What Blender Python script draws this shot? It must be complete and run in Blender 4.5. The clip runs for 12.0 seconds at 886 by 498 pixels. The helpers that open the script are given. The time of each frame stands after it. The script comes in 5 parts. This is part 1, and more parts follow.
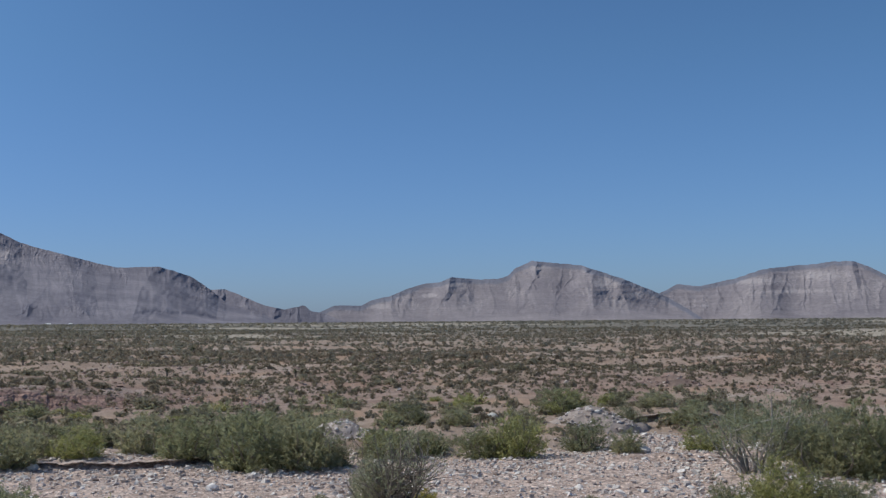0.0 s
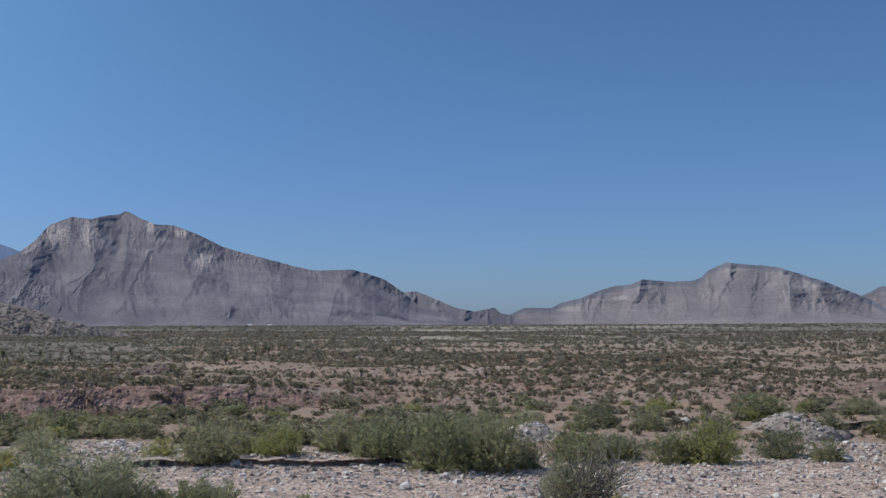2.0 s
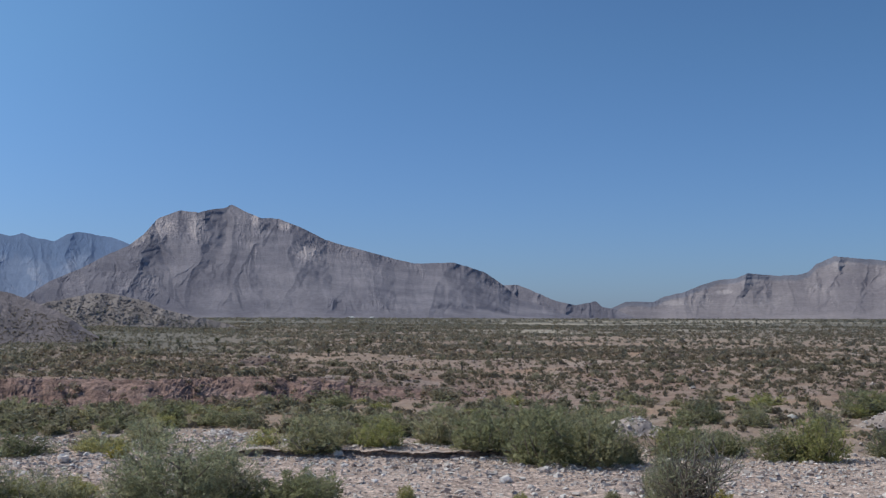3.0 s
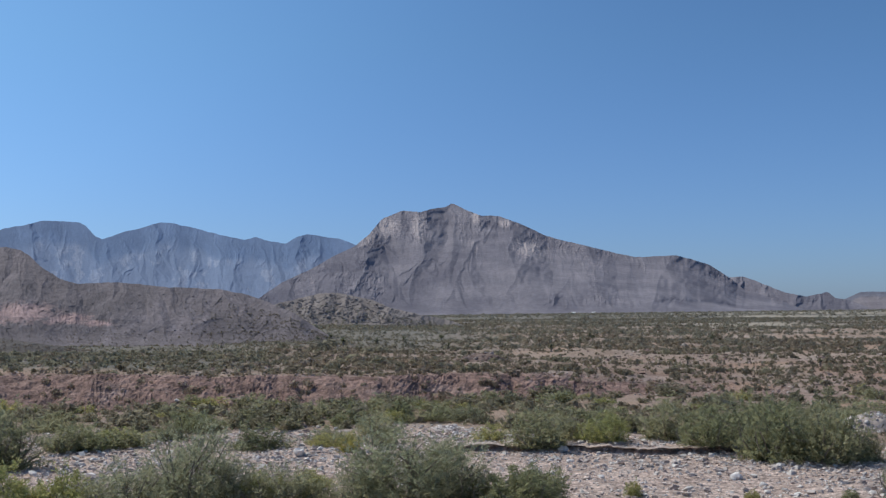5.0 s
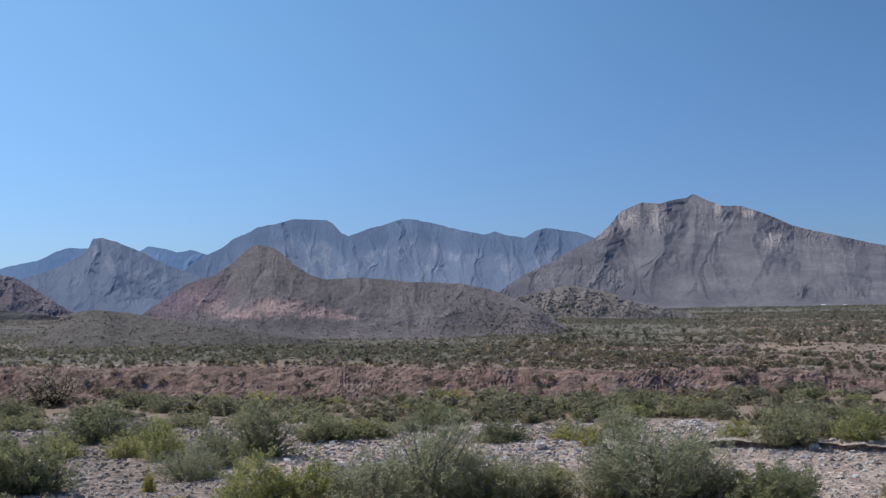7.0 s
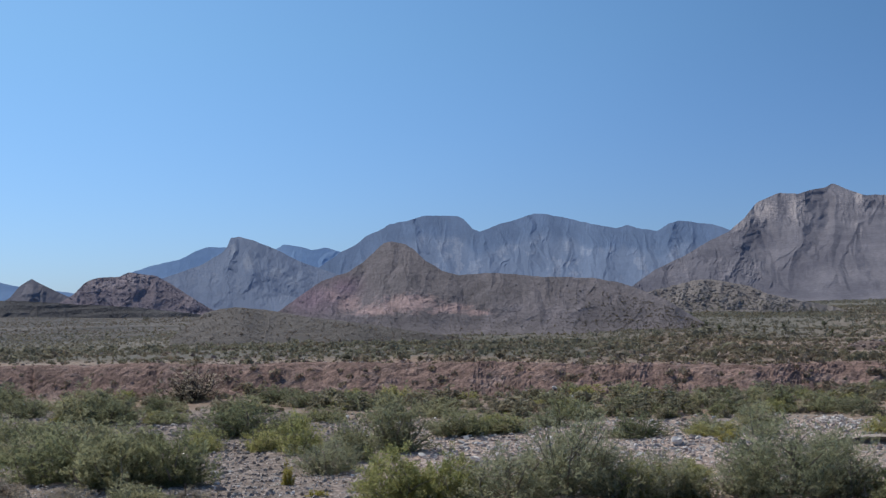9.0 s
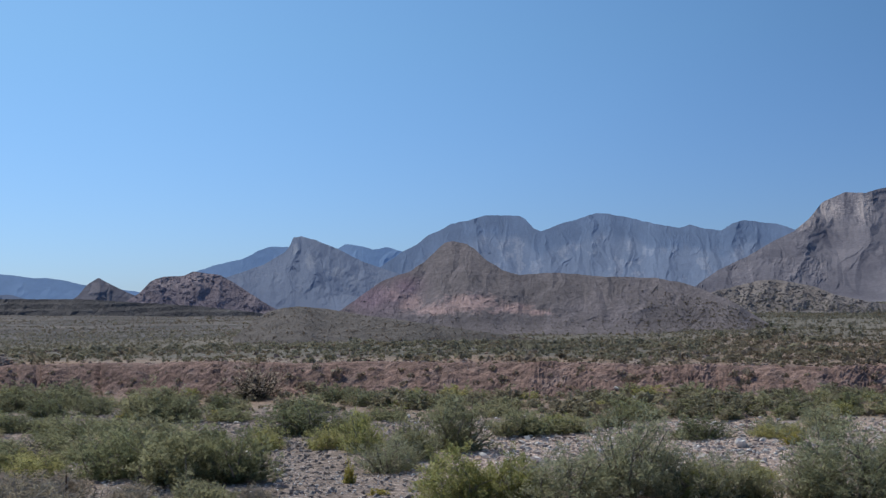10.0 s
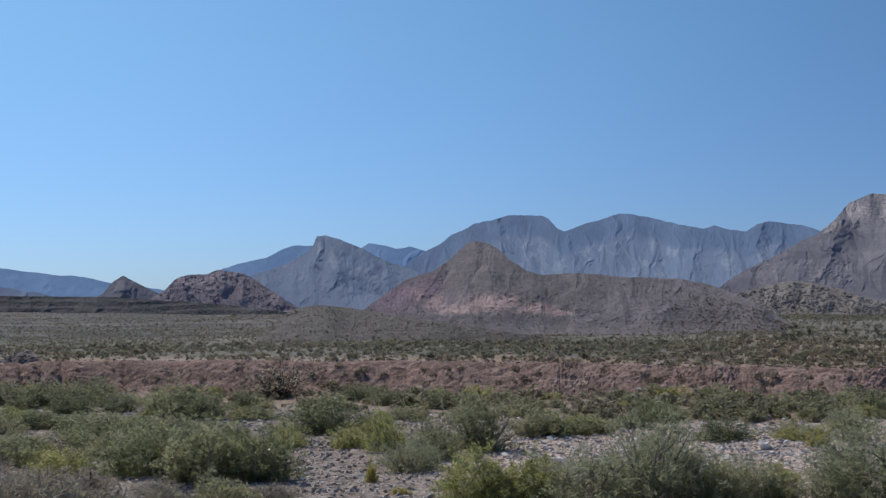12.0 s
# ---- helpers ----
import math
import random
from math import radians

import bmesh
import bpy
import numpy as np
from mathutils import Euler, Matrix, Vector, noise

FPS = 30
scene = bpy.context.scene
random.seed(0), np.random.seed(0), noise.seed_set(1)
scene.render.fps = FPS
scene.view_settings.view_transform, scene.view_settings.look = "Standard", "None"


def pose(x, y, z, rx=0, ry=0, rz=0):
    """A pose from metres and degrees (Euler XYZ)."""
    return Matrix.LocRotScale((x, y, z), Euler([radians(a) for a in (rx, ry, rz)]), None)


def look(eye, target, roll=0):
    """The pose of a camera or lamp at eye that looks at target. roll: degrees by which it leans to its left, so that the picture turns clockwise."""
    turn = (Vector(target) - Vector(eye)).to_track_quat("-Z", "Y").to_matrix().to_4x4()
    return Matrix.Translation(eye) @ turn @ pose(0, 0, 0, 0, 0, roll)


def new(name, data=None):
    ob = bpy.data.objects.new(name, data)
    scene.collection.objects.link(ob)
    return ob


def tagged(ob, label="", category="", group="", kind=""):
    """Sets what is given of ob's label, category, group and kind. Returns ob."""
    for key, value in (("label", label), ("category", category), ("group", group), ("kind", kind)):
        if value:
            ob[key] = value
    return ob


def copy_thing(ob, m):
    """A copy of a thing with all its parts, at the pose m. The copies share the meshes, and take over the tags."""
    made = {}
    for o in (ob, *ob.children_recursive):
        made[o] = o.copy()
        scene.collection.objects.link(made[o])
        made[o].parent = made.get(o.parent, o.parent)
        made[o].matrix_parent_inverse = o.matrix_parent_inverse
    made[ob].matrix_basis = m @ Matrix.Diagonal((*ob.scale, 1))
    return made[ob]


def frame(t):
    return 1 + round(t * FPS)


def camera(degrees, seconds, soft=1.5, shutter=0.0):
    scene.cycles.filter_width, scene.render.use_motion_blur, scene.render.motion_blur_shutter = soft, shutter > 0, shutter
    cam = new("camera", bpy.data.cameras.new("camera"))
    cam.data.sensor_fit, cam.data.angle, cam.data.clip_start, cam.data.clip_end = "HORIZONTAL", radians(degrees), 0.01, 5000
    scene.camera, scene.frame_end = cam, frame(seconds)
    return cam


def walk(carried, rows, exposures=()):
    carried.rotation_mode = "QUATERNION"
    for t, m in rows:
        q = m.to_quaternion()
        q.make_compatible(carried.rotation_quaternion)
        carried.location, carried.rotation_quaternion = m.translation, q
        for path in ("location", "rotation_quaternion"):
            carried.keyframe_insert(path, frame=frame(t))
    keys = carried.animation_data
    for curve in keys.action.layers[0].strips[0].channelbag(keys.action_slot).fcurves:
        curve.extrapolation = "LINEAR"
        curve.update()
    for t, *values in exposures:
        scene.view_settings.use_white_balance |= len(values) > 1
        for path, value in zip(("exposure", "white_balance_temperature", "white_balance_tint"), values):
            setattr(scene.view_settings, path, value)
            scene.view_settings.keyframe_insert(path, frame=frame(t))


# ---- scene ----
# The camera stands on a low embankment above a dry wash and turns to its left.
cam = camera(39.93, 12.0, soft=1.35)
EYE = 5.0
TURNS = [  # seconds, heading to the left, tilt up, lean
    (0.0, 0.000, 3.380, 0.505), (0.5, 2.893, 3.652, 0.866), (1.0, 4.414, 3.836, 0.644), (1.5, 6.303, 3.813, 0.471),
    (2.0, 8.888, 3.550, 0.262), (2.5, 11.339, 3.463, 0.119), (3.0, 13.612, 3.236, -0.079), (3.2, 14.478, 3.21, 0.1),
    (4.8, 22.868, 2.828, 0.462), (5.0, 23.993, 3.092, 0.788), (5.5, 26.869, 3.139, 1.010), (6.0, 29.714, 3.117, 1.194),
    (6.5, 32.332, 3.054, 1.021), (7.0, 35.204, 2.962, 0.996), (7.5, 37.284, 3.126, 1.163), (9.5, 42.766, 2.825, 1.351),
    (10.0, 44.260, 2.914, 1.228), (10.5, 45.155, 2.866, 1.148), (11.0, 45.191, 2.900, 0.952), (11.5, 45.348, 2.830, 0.988),
    (12.0, 45.336, 2.916, 0.883),
]
walk(cam, [(t, pose(0.04, 0.03, EYE, 90 + tilt, lean, turn)) for t, turn, tilt, lean in TURNS],
     [(0.0, -0.03), (2.3, -0.07), (3.2, -0.04), (5.0, 0.05), (7.5, -0.03), (10.0, -0.12), (12.0, -0.14)])

# ---- sky and sun ----
SUN_AZ, SUN_EL = 78.0, 50.0   # degrees to the left of the first heading, degrees up
world = bpy.data.worlds.new("desert_sky")
scene.world = world
world.use_nodes = True
wn = world.node_tree.nodes
sky = wn.new("ShaderNodeTexSky")
sky.sky_type = "NISHITA"
sky.sun_disc = False
sky.sun_elevation = radians(SUN_EL)
sky.sun_rotation = radians(-SUN_AZ)
sky.altitude, sky.air_density, sky.dust_density, sky.ozone_density = 1500, 1.0, 1.8, 3.0
wn["Background"].inputs["Strength"].default_value = 0.083
clear = wn.new("ShaderNodeMix")   # the deep blue of dry desert air, bluest low over the plain
clear.data_type, clear.blend_type = "RGBA", "MULTIPLY"
clear.inputs[0].default_value = 1.0
way, height, tint = wn.new("ShaderNodeTexCoord"), wn.new("ShaderNodeSeparateXYZ"), wn.new("ShaderNodeValToRGB")
tint.color_ramp.elements[0].position, tint.color_ramp.elements[0].color = 0.0, (0.59, 0.785, 1.21, 1)
tint.color_ramp.elements[1].position, tint.color_ramp.elements[1].color = 0.22, (0.635, 0.905, 1.11, 1)
world.node_tree.links.new(way.outputs["Generated"], height.inputs[0])
world.node_tree.links.new(height.outputs["Z"], tint.inputs[0])
world.node_tree.links.new(tint.outputs[0], clear.inputs[7])
world.node_tree.links.new(sky.outputs[0], clear.inputs[6])
sun = new("sun", bpy.data.lights.new("sun", "SUN"))
sun.data.energy, sun.data.angle, sun.data.color = 3.3, radians(0.55), (0.98, 0.93, 0.83)
to_sun = Vector((-math.sin(radians(SUN_AZ)) * math.cos(radians(SUN_EL)), math.cos(radians(SUN_AZ)) * math.cos(radians(SUN_EL)), math.sin(radians(SUN_EL))))
glow, near_sun, halo = wn.new("ShaderNodeVectorMath"), wn.new("ShaderNodeValToRGB"), wn.new("ShaderNodeMix")   # dust in the air brightens the sky towards the sun
glow.operation, glow.inputs[1].default_value = "DOT_PRODUCT", to_sun
near_sun.color_ramp.interpolation = "B_SPLINE"
for k in (0.4, 0.6):
    near_sun.color_ramp.elements.new(k)
for e, k, v in zip(near_sun.color_ramp.elements, (0.0, 0.36, 0.6, 0.95), (1.02, 0.84, 0.96, 1.86)):
    e.position, e.color = k, (v / 2, v / 2, (0.25 + 0.75 * v) / 2, 1)
halo.data_type, halo.blend_type = "RGBA", "MULTIPLY"
halo.inputs[0].default_value = 1.0
twice = wn.new("ShaderNodeVectorMath")
twice.operation, twice.inputs[1].default_value = "MULTIPLY", (2, 2, 2)
for a, b in ((way.outputs["Generated"], glow.inputs[0]), (glow.outputs["Value"], near_sun.inputs[0]), (near_sun.outputs[0], twice.inputs[0]), (twice.outputs[0], halo.inputs[7]), (clear.outputs[2], halo.inputs[6]), (halo.outputs[2], wn["Background"].inputs["Color"])):
    world.node_tree.links.new(a, b)
sun.matrix_world = look((0, 0, 400), Vector((0, 0, 400)) - to_sun)


# ---- small tools ----
def polar(az, r, z=0.0):
    """A place from degrees to the left, metres away and height."""
    return Vector((-math.sin(radians(az)) * r, math.cos(radians(az)) * r, z))


def smooth(a, b, x):
    t = np.clip((np.asarray(x, float) - a) / (b - a), 0, 1)
    return t * t * (3 - 2 * t)


def lattice(ix, iy, seed):
    h = (ix.astype(np.int64) * 374761393 + iy.astype(np.int64) * 668265263 + seed * 974634721) & 0x7FFFFFFF
    h = ((h ^ (h >> 13)) * 1274126177) & 0x7FFFFFFF
    return ((h ^ (h >> 16)) & 0xFFFF) / 65535.0


def value_noise(x, y, seed=0):
    x, y = np.broadcast_arrays(np.asarray(x, float), np.asarray(y, float))
    ix, iy = np.floor(x), np.floor(y)
    fx, fy = x - ix, y - iy
    fx, fy = fx ** 3 * (fx * (fx * 6 - 15) + 10), fy ** 3 * (fy * (fy * 6 - 15) + 10)
    a, b = lattice(ix, iy, seed), lattice(ix + 1, iy, seed)
    c, d = lattice(ix, iy + 1, seed), lattice(ix + 1, iy + 1, seed)
    return (a * (1 - fx) + b * fx) * (1 - fy) + (c * (1 - fx) + d * fx) * fy


def fbm(x, y, seed=0, octaves=4, gain=0.5):
    total, amp, norm = 0.0, 1.0, 0.0
    for k in range(octaves):
        total = total + amp * value_noise(np.asarray(x) * 2 ** k + 17.3 * k, np.asarray(y) * 2 ** k - 9.1 * k, seed + k)
        norm += amp
        amp *= gain
    return total / norm


def ridged(x, y, seed=0, octaves=4, gain=0.5):
    total, amp, norm = 0.0, 1.0, 0.0
    for k in range(octaves):
        n = value_noise(np.asarray(x) * 2 ** k + 5.7 * k, np.asarray(y) * 2 ** k + 3.3 * k, seed + k)
        total = total + amp * (1 - np.abs(2 * n - 1))
        norm += amp
        amp *= gain
    return total / norm


def mesh_from(name, verts, faces, material, smooth_faces=False):
    """A mesh from arrays; all faces have the same number of corners."""
    verts, faces = np.asarray(verts, np.float32), np.asarray(faces, np.int32)
    me = bpy.data.meshes.new(name)
    n, k = faces.shape
    me.vertices.add(len(verts))
    me.vertices.foreach_set("co", verts.ravel())
    me.loops.add(n * k)
    me.loops.foreach_set("vertex_index", faces.ravel())
    me.polygons.add(n)
    me.polygons.foreach_set("loop_start", np.arange(0, n * k, k, dtype=np.int32))
    me.polygons.foreach_set("loop_total", np.full(n, k, np.int32))
    me.polygons.foreach_set("use_smooth", np.full(n, smooth_faces))
    me.update(calc_edges=True)
    me.validate()
    for m in (material if isinstance(material, (list, tuple)) else [material]):
        me.materials.append(m)
    return me


def grid_faces(rows, cols, closed=False):
    i = np.arange(rows - 1)[:, None] * cols
    j = np.arange(cols if closed else cols - 1)[None, :]
    a, b = i + j, i + (j + 1) % cols
    return np.stack([a, b, b + cols, a + cols], -1).reshape(-1, 4)


def thing(name, label, category, group="", place=None):
    ob = new(name)
    if place is not None:
        ob.matrix_world = place
    return tagged(ob, label, category, group)


def part(name, me, parent, label=""):
    ob = new(name, me)
    ob.parent = parent
    return tagged(ob, label) if label else ob


# ---- materials ----
def shader(name, rough=0.9):
    m = bpy.data.materials.new(name)
    m.use_nodes = True
    nodes, links = m.node_tree.nodes, m.node_tree.links
    bsdf = nodes["Principled BSDF"]
    bsdf.inputs["Roughness"].default_value = rough
    bsdf.inputs["Specular IOR Level"].default_value = 0.2
    return m, nodes, links, bsdf


def noise_at(nodes, links, coord, scale, detail=4.0, rough=0.6, stretch=None):
    n = nodes.new("ShaderNodeTexNoise")
    n.inputs["Scale"].default_value, n.inputs["Detail"].default_value, n.inputs["Roughness"].default_value = scale, detail, rough
    if stretch:
        mp = nodes.new("ShaderNodeMapping")
        mp.inputs["Scale"].default_value = stretch
        links.new(coord, mp.inputs["Vector"])
        coord = mp.outputs[0]
    links.new(coord, n.inputs["Vector"])
    return n.outputs["Fac"]


def ramp(nodes, links, fac, stops):
    r = nodes.new("ShaderNodeValToRGB")
    el = r.color_ramp.elements
    while len(el) < len(stops):
        el.new(0.5)
    for e, (p, c) in zip(el, stops):
        e.position, e.color = p, (*c, 1) if len(c) == 3 else c
    links.new(fac, r.inputs[0])
    return r.outputs[0]


def mix(nodes, links, fac, a, b, mode="MIX"):
    m = nodes.new("ShaderNodeMix")
    m.data_type, m.blend_type = "RGBA", mode
    if isinstance(fac, float):
        m.inputs[0].default_value = fac
    else:
        links.new(fac, m.inputs[0])
    for sock, v in ((m.inputs[6], a), (m.inputs[7], b)):
        if isinstance(v, tuple):
            sock.default_value = (*v, 1)
        else:
            links.new(v, sock)
    return m.outputs[2]


def grey(v):
    return (v, v, v)


def relief(nodes, links, bsdf, height, strength, distance):
    b = nodes.new("ShaderNodeBump")
    b.inputs["Strength"].default_value, b.inputs["Distance"].default_value = strength, distance
    links.new(height, b.inputs["Height"])
    links.new(b.outputs[0], bsdf.inputs["Normal"])


def rock_material(name, dark, light, cliff, size, strata=0.0, patch=None, patch_amount=0.5, rugged=0.9, grain=0.75, second=None, ribs=0.0):
    """Mountain rock: two tones in patches and speckle, paler bare rock where it is steep, beds of rock, scrub on the gentle slopes."""
    m, nodes, links, bsdf = shader(name, 0.95)
    pos = nodes.new("ShaderNodeNewGeometry")
    p, n = pos.outputs["Position"], pos.outputs["True Normal"]
    big = noise_at(nodes, links, p, 1.0 / size, 5, 0.62)
    fine = noise_at(nodes, links, p, 14.0 / size, 5, 0.75)
    col = ramp(nodes, links, big, [(0.34, dark), (0.62, light)])
    sep = nodes.new("ShaderNodeSeparateXYZ")
    links.new(n, sep.inputs[0])
    steep = ramp(nodes, links, sep.outputs["Z"], [(0.42, grey(1.0)), (0.72, grey(0.0))])
    broken = ramp(nodes, links, noise_at(nodes, links, p, 4.0 / size, 4, 0.7), [(0.38, grey(0.0)), (0.62, grey(1.0))])
    amount = nodes.new("ShaderNodeMath")
    amount.operation = "MULTIPLY"
    links.new(steep, amount.inputs[0])
    links.new(broken, amount.inputs[1])
    col = mix(nodes, links, amount.outputs[0], col, cliff)
    if strata:
        beds = noise_at(nodes, links, p, 1.0, 3, 0.6, (1.2 / size, 1.2 / size, 26.0 / size))
        col = mix(nodes, links, strata, col, ramp(nodes, links, beds, [(0.35, grey(0.55)), (0.65, grey(1.0))]), "MULTIPLY")
    if patch:
        spot = nodes.new("ShaderNodeAttribute")
        spot.attribute_name = "spot"
        ragged = nodes.new("ShaderNodeMath")
        ragged.operation = "MULTIPLY_ADD"
        links.new(noise_at(nodes, links, p, 11.0 / size, 6, 0.7), ragged.inputs[0])
        ragged.inputs[1].default_value = 1.7
        links.new(spot.outputs["Fac"], ragged.inputs[2])
        span = nodes.new("ShaderNodeMapRange")
        span.inputs["From Min"].default_value, span.inputs["From Max"].default_value = 1.2, 1.7
        links.new(ragged.outputs[0], span.inputs["Value"])
        col = mix(nodes, links, ramp(nodes, links, span.outputs[0], [(0.0, grey(0.0)), (1.0, grey(patch_amount))]), col, patch)
    if second:
        stain = nodes.new("ShaderNodeAttribute")
        stain.attribute_name = "stain"
        col = mix(nodes, links, stain.outputs["Fac"], col, mix(nodes, links, big, tuple(c * 0.75 for c in second), tuple(c * 1.2 for c in second)))
    if ribs:
        run = nodes.new("ShaderNodeAttribute")
        run.attribute_name = "run"
        down = noise_at(nodes, links, run.outputs["Vector"], 7.0 / size, 5, 0.68)
        col = mix(nodes, links, ribs, col, ramp(nodes, links, down, [(0.34, grey(0.78)), (0.5, grey(0.97)), (0.66, grey(1.25))]), "MULTIPLY")
    col = mix(nodes, links, grain, col, ramp(nodes, links, fine, [(0.3, grey(0.62)), (0.7, grey(1.25))]), "MULTIPLY")
    links.new(col, bsdf.inputs["Base Color"])
    relief(nodes, links, bsdf, fine, rugged, size / 40)
    return m


def ground_material():
    """Pale gravel in the wash, red earth on the cut bank, stony tan soil on the plain, by the zones stored in the mesh."""
    m, nodes, links, bsdf = shader("desert_ground", 0.95)
    p = nodes.new("ShaderNodeNewGeometry").outputs["Position"]
    zone = nodes.new("ShaderNodeAttribute")
    zone.attribute_name = "zone"
    sep = nodes.new("ShaderNodeSeparateColor")
    links.new(zone.outputs["Color"], sep.inputs[0])
    speck = noise_at(nodes, links, p, 7.0, 5, 0.75)
    mid = noise_at(nodes, links, p, 0.7, 4, 0.6)
    wide = noise_at(nodes, links, p, 0.06, 4, 0.6)
    soil = ramp(nodes, links, wide, [(0.33, (0.262, 0.188, 0.140)), (0.55, (0.345, 0.256, 0.195)), (0.7, (0.41, 0.322, 0.256))])
    soil = mix(nodes, links, ramp(nodes, links, mid, [(0.4, grey(0.0)), (0.7, grey(0.6))]), soil, (0.413, 0.331, 0.277))
    soil = mix(nodes, links, ramp(nodes, links, noise_at(nodes, links, p, 0.11, 4, 0.6), [(0.52, grey(0.0)), (0.66, grey(0.75))]), soil, (0.43, 0.285, 0.195))
    soil = mix(nodes, links, ramp(nodes, links, noise_at(nodes, links, p, 0.17, 5, 0.65, (1.0, 1.0, 3.0)), [(0.55, grey(0.0)), (0.68, grey(0.8))]), soil, (0.47, 0.405, 0.355))
    red = ramp(nodes, links, mid, [(0.3, (0.231, 0.144, 0.117)), (0.55, (0.308, 0.201, 0.165)), (0.75, (0.370, 0.271, 0.235))])
    gravel = ramp(nodes, links, mid, [(0.3, (0.636, 0.476, 0.392)), (0.6, (0.773, 0.604, 0.514)), (0.75, (0.860, 0.700, 0.608))])
    def cells(scale):
        v = nodes.new("ShaderNodeTexVoronoi")
        v.inputs["Scale"].default_value = scale
        links.new(p, v.inputs["Vector"])
        return v
    coarse, small = cells(4.2), cells(9.5)
    for v, low, high in ((coarse, 0.78, 1.2), (small, 0.68, 1.26)):   # pebbles that fill the wash between the stones, the shade in their gaps painted in
        one = nodes.new("ShaderNodeSeparateColor")
        links.new(v.outputs["Color"], one.inputs[0])
        gravel = mix(nodes, links, 1.0, gravel, ramp(nodes, links, one.outputs[0], [(0.0, grey(low)), (1.0, grey(high))]), "MULTIPLY")
        gravel = mix(nodes, links, 0.8, gravel, ramp(nodes, links, v.outputs["Distance"], [(0.25, grey(1.0)), (0.62, grey(0.72))]), "MULTIPLY")
    # gravel turns darker and greyer towards the left of the wash
    dull_gravel = nodes.new("ShaderNodeAttribute")
    dull_gravel.attribute_name = "dull_gravel"
    gravel = mix(nodes, links, dull_gravel.outputs["Fac"], gravel, mix(nodes, links, 1.0, gravel, (0.66, 0.68, 0.69), "MULTIPLY"))
    clods = cells(1.7)
    tone = nodes.new("ShaderNodeSeparateColor")
    links.new(clods.outputs["Color"], tone.inputs[0])
    red = mix(nodes, links, 0.8, red, ramp(nodes, links, tone.outputs[0], [(0.0, grey(0.72)), (1.0, grey(1.25))]), "MULTIPLY")
    crumbs = noise_at(nodes, links, p, 3.2, 5, 0.8)
    red = mix(nodes, links, 0.9, red, ramp(nodes, links, crumbs, [(0.36, grey(0.62)), (0.5, grey(1.0)), (0.66, grey(1.32))]), "MULTIPLY")
    col = mix(nodes, links, sep.outputs["Green"], soil, red)
    col = mix(nodes, links, sep.outputs["Red"], col, gravel)
    far = ramp(nodes, links, noise_at(nodes, links, p, 0.02, 5, 0.65), [(0.35, (0.165, 0.152, 0.122)), (0.6, (0.225, 0.202, 0.166)), (0.72, (0.305, 0.262, 0.215))])
    col = mix(nodes, links, sep.outputs["Blue"], col, far)
    fan = nodes.new("ShaderNodeAttribute")
    fan.attribute_name = "fan"
    stony = ramp(nodes, links, noise_at(nodes, links, p, 0.035, 5, 0.7), [(0.40, (0.080, 0.072, 0.068)), (0.52, (0.135, 0.119, 0.109)), (0.64, (0.205, 0.178, 0.158))])
    layers = noise_at(nodes, links, p, 0.3, 5, 0.75)
    stony = mix(nodes, links, 0.8, stony, ramp(nodes, links, layers, [(0.32, grey(0.6)), (0.5, grey(1.0)), (0.68, grey(1.45))]), "MULTIPLY")
    col = mix(nodes, links, fan.outputs["Fac"], col, stony)
    col = mix(nodes, links, zone.outputs["Alpha"], col, (0.41, 0.36, 0.285))
    col = mix(nodes, links, 0.8, col, ramp(nodes, links, speck, [(0.3, grey(0.52)), (0.72, grey(1.4))]), "MULTIPLY")
    links.new(col, bsdf.inputs["Base Color"])
    lumps = nodes.new("ShaderNodeMath")
    lumps.operation = "MULTIPLY_ADD"
    links.new(noise_at(nodes, links, p, 2.2, 4, 0.65), lumps.inputs[0])
    lumps.inputs[1].default_value = 2.5
    links.new(speck, lumps.inputs[2])
    rubble = nodes.new("ShaderNodeMath")   # clods on the cut bank
    rubble.operation = "MULTIPLY_ADD"
    links.new(mix(nodes, links, 1.0, sep.outputs["Green"], clods.outputs["Distance"], "MULTIPLY"), rubble.inputs[0])
    rubble.inputs[1].default_value = -1.4
    links.new(lumps.outputs[0], rubble.inputs[2])
    relief(nodes, links, bsdf, rubble.outputs[0], 0.9, 0.07)
    return m


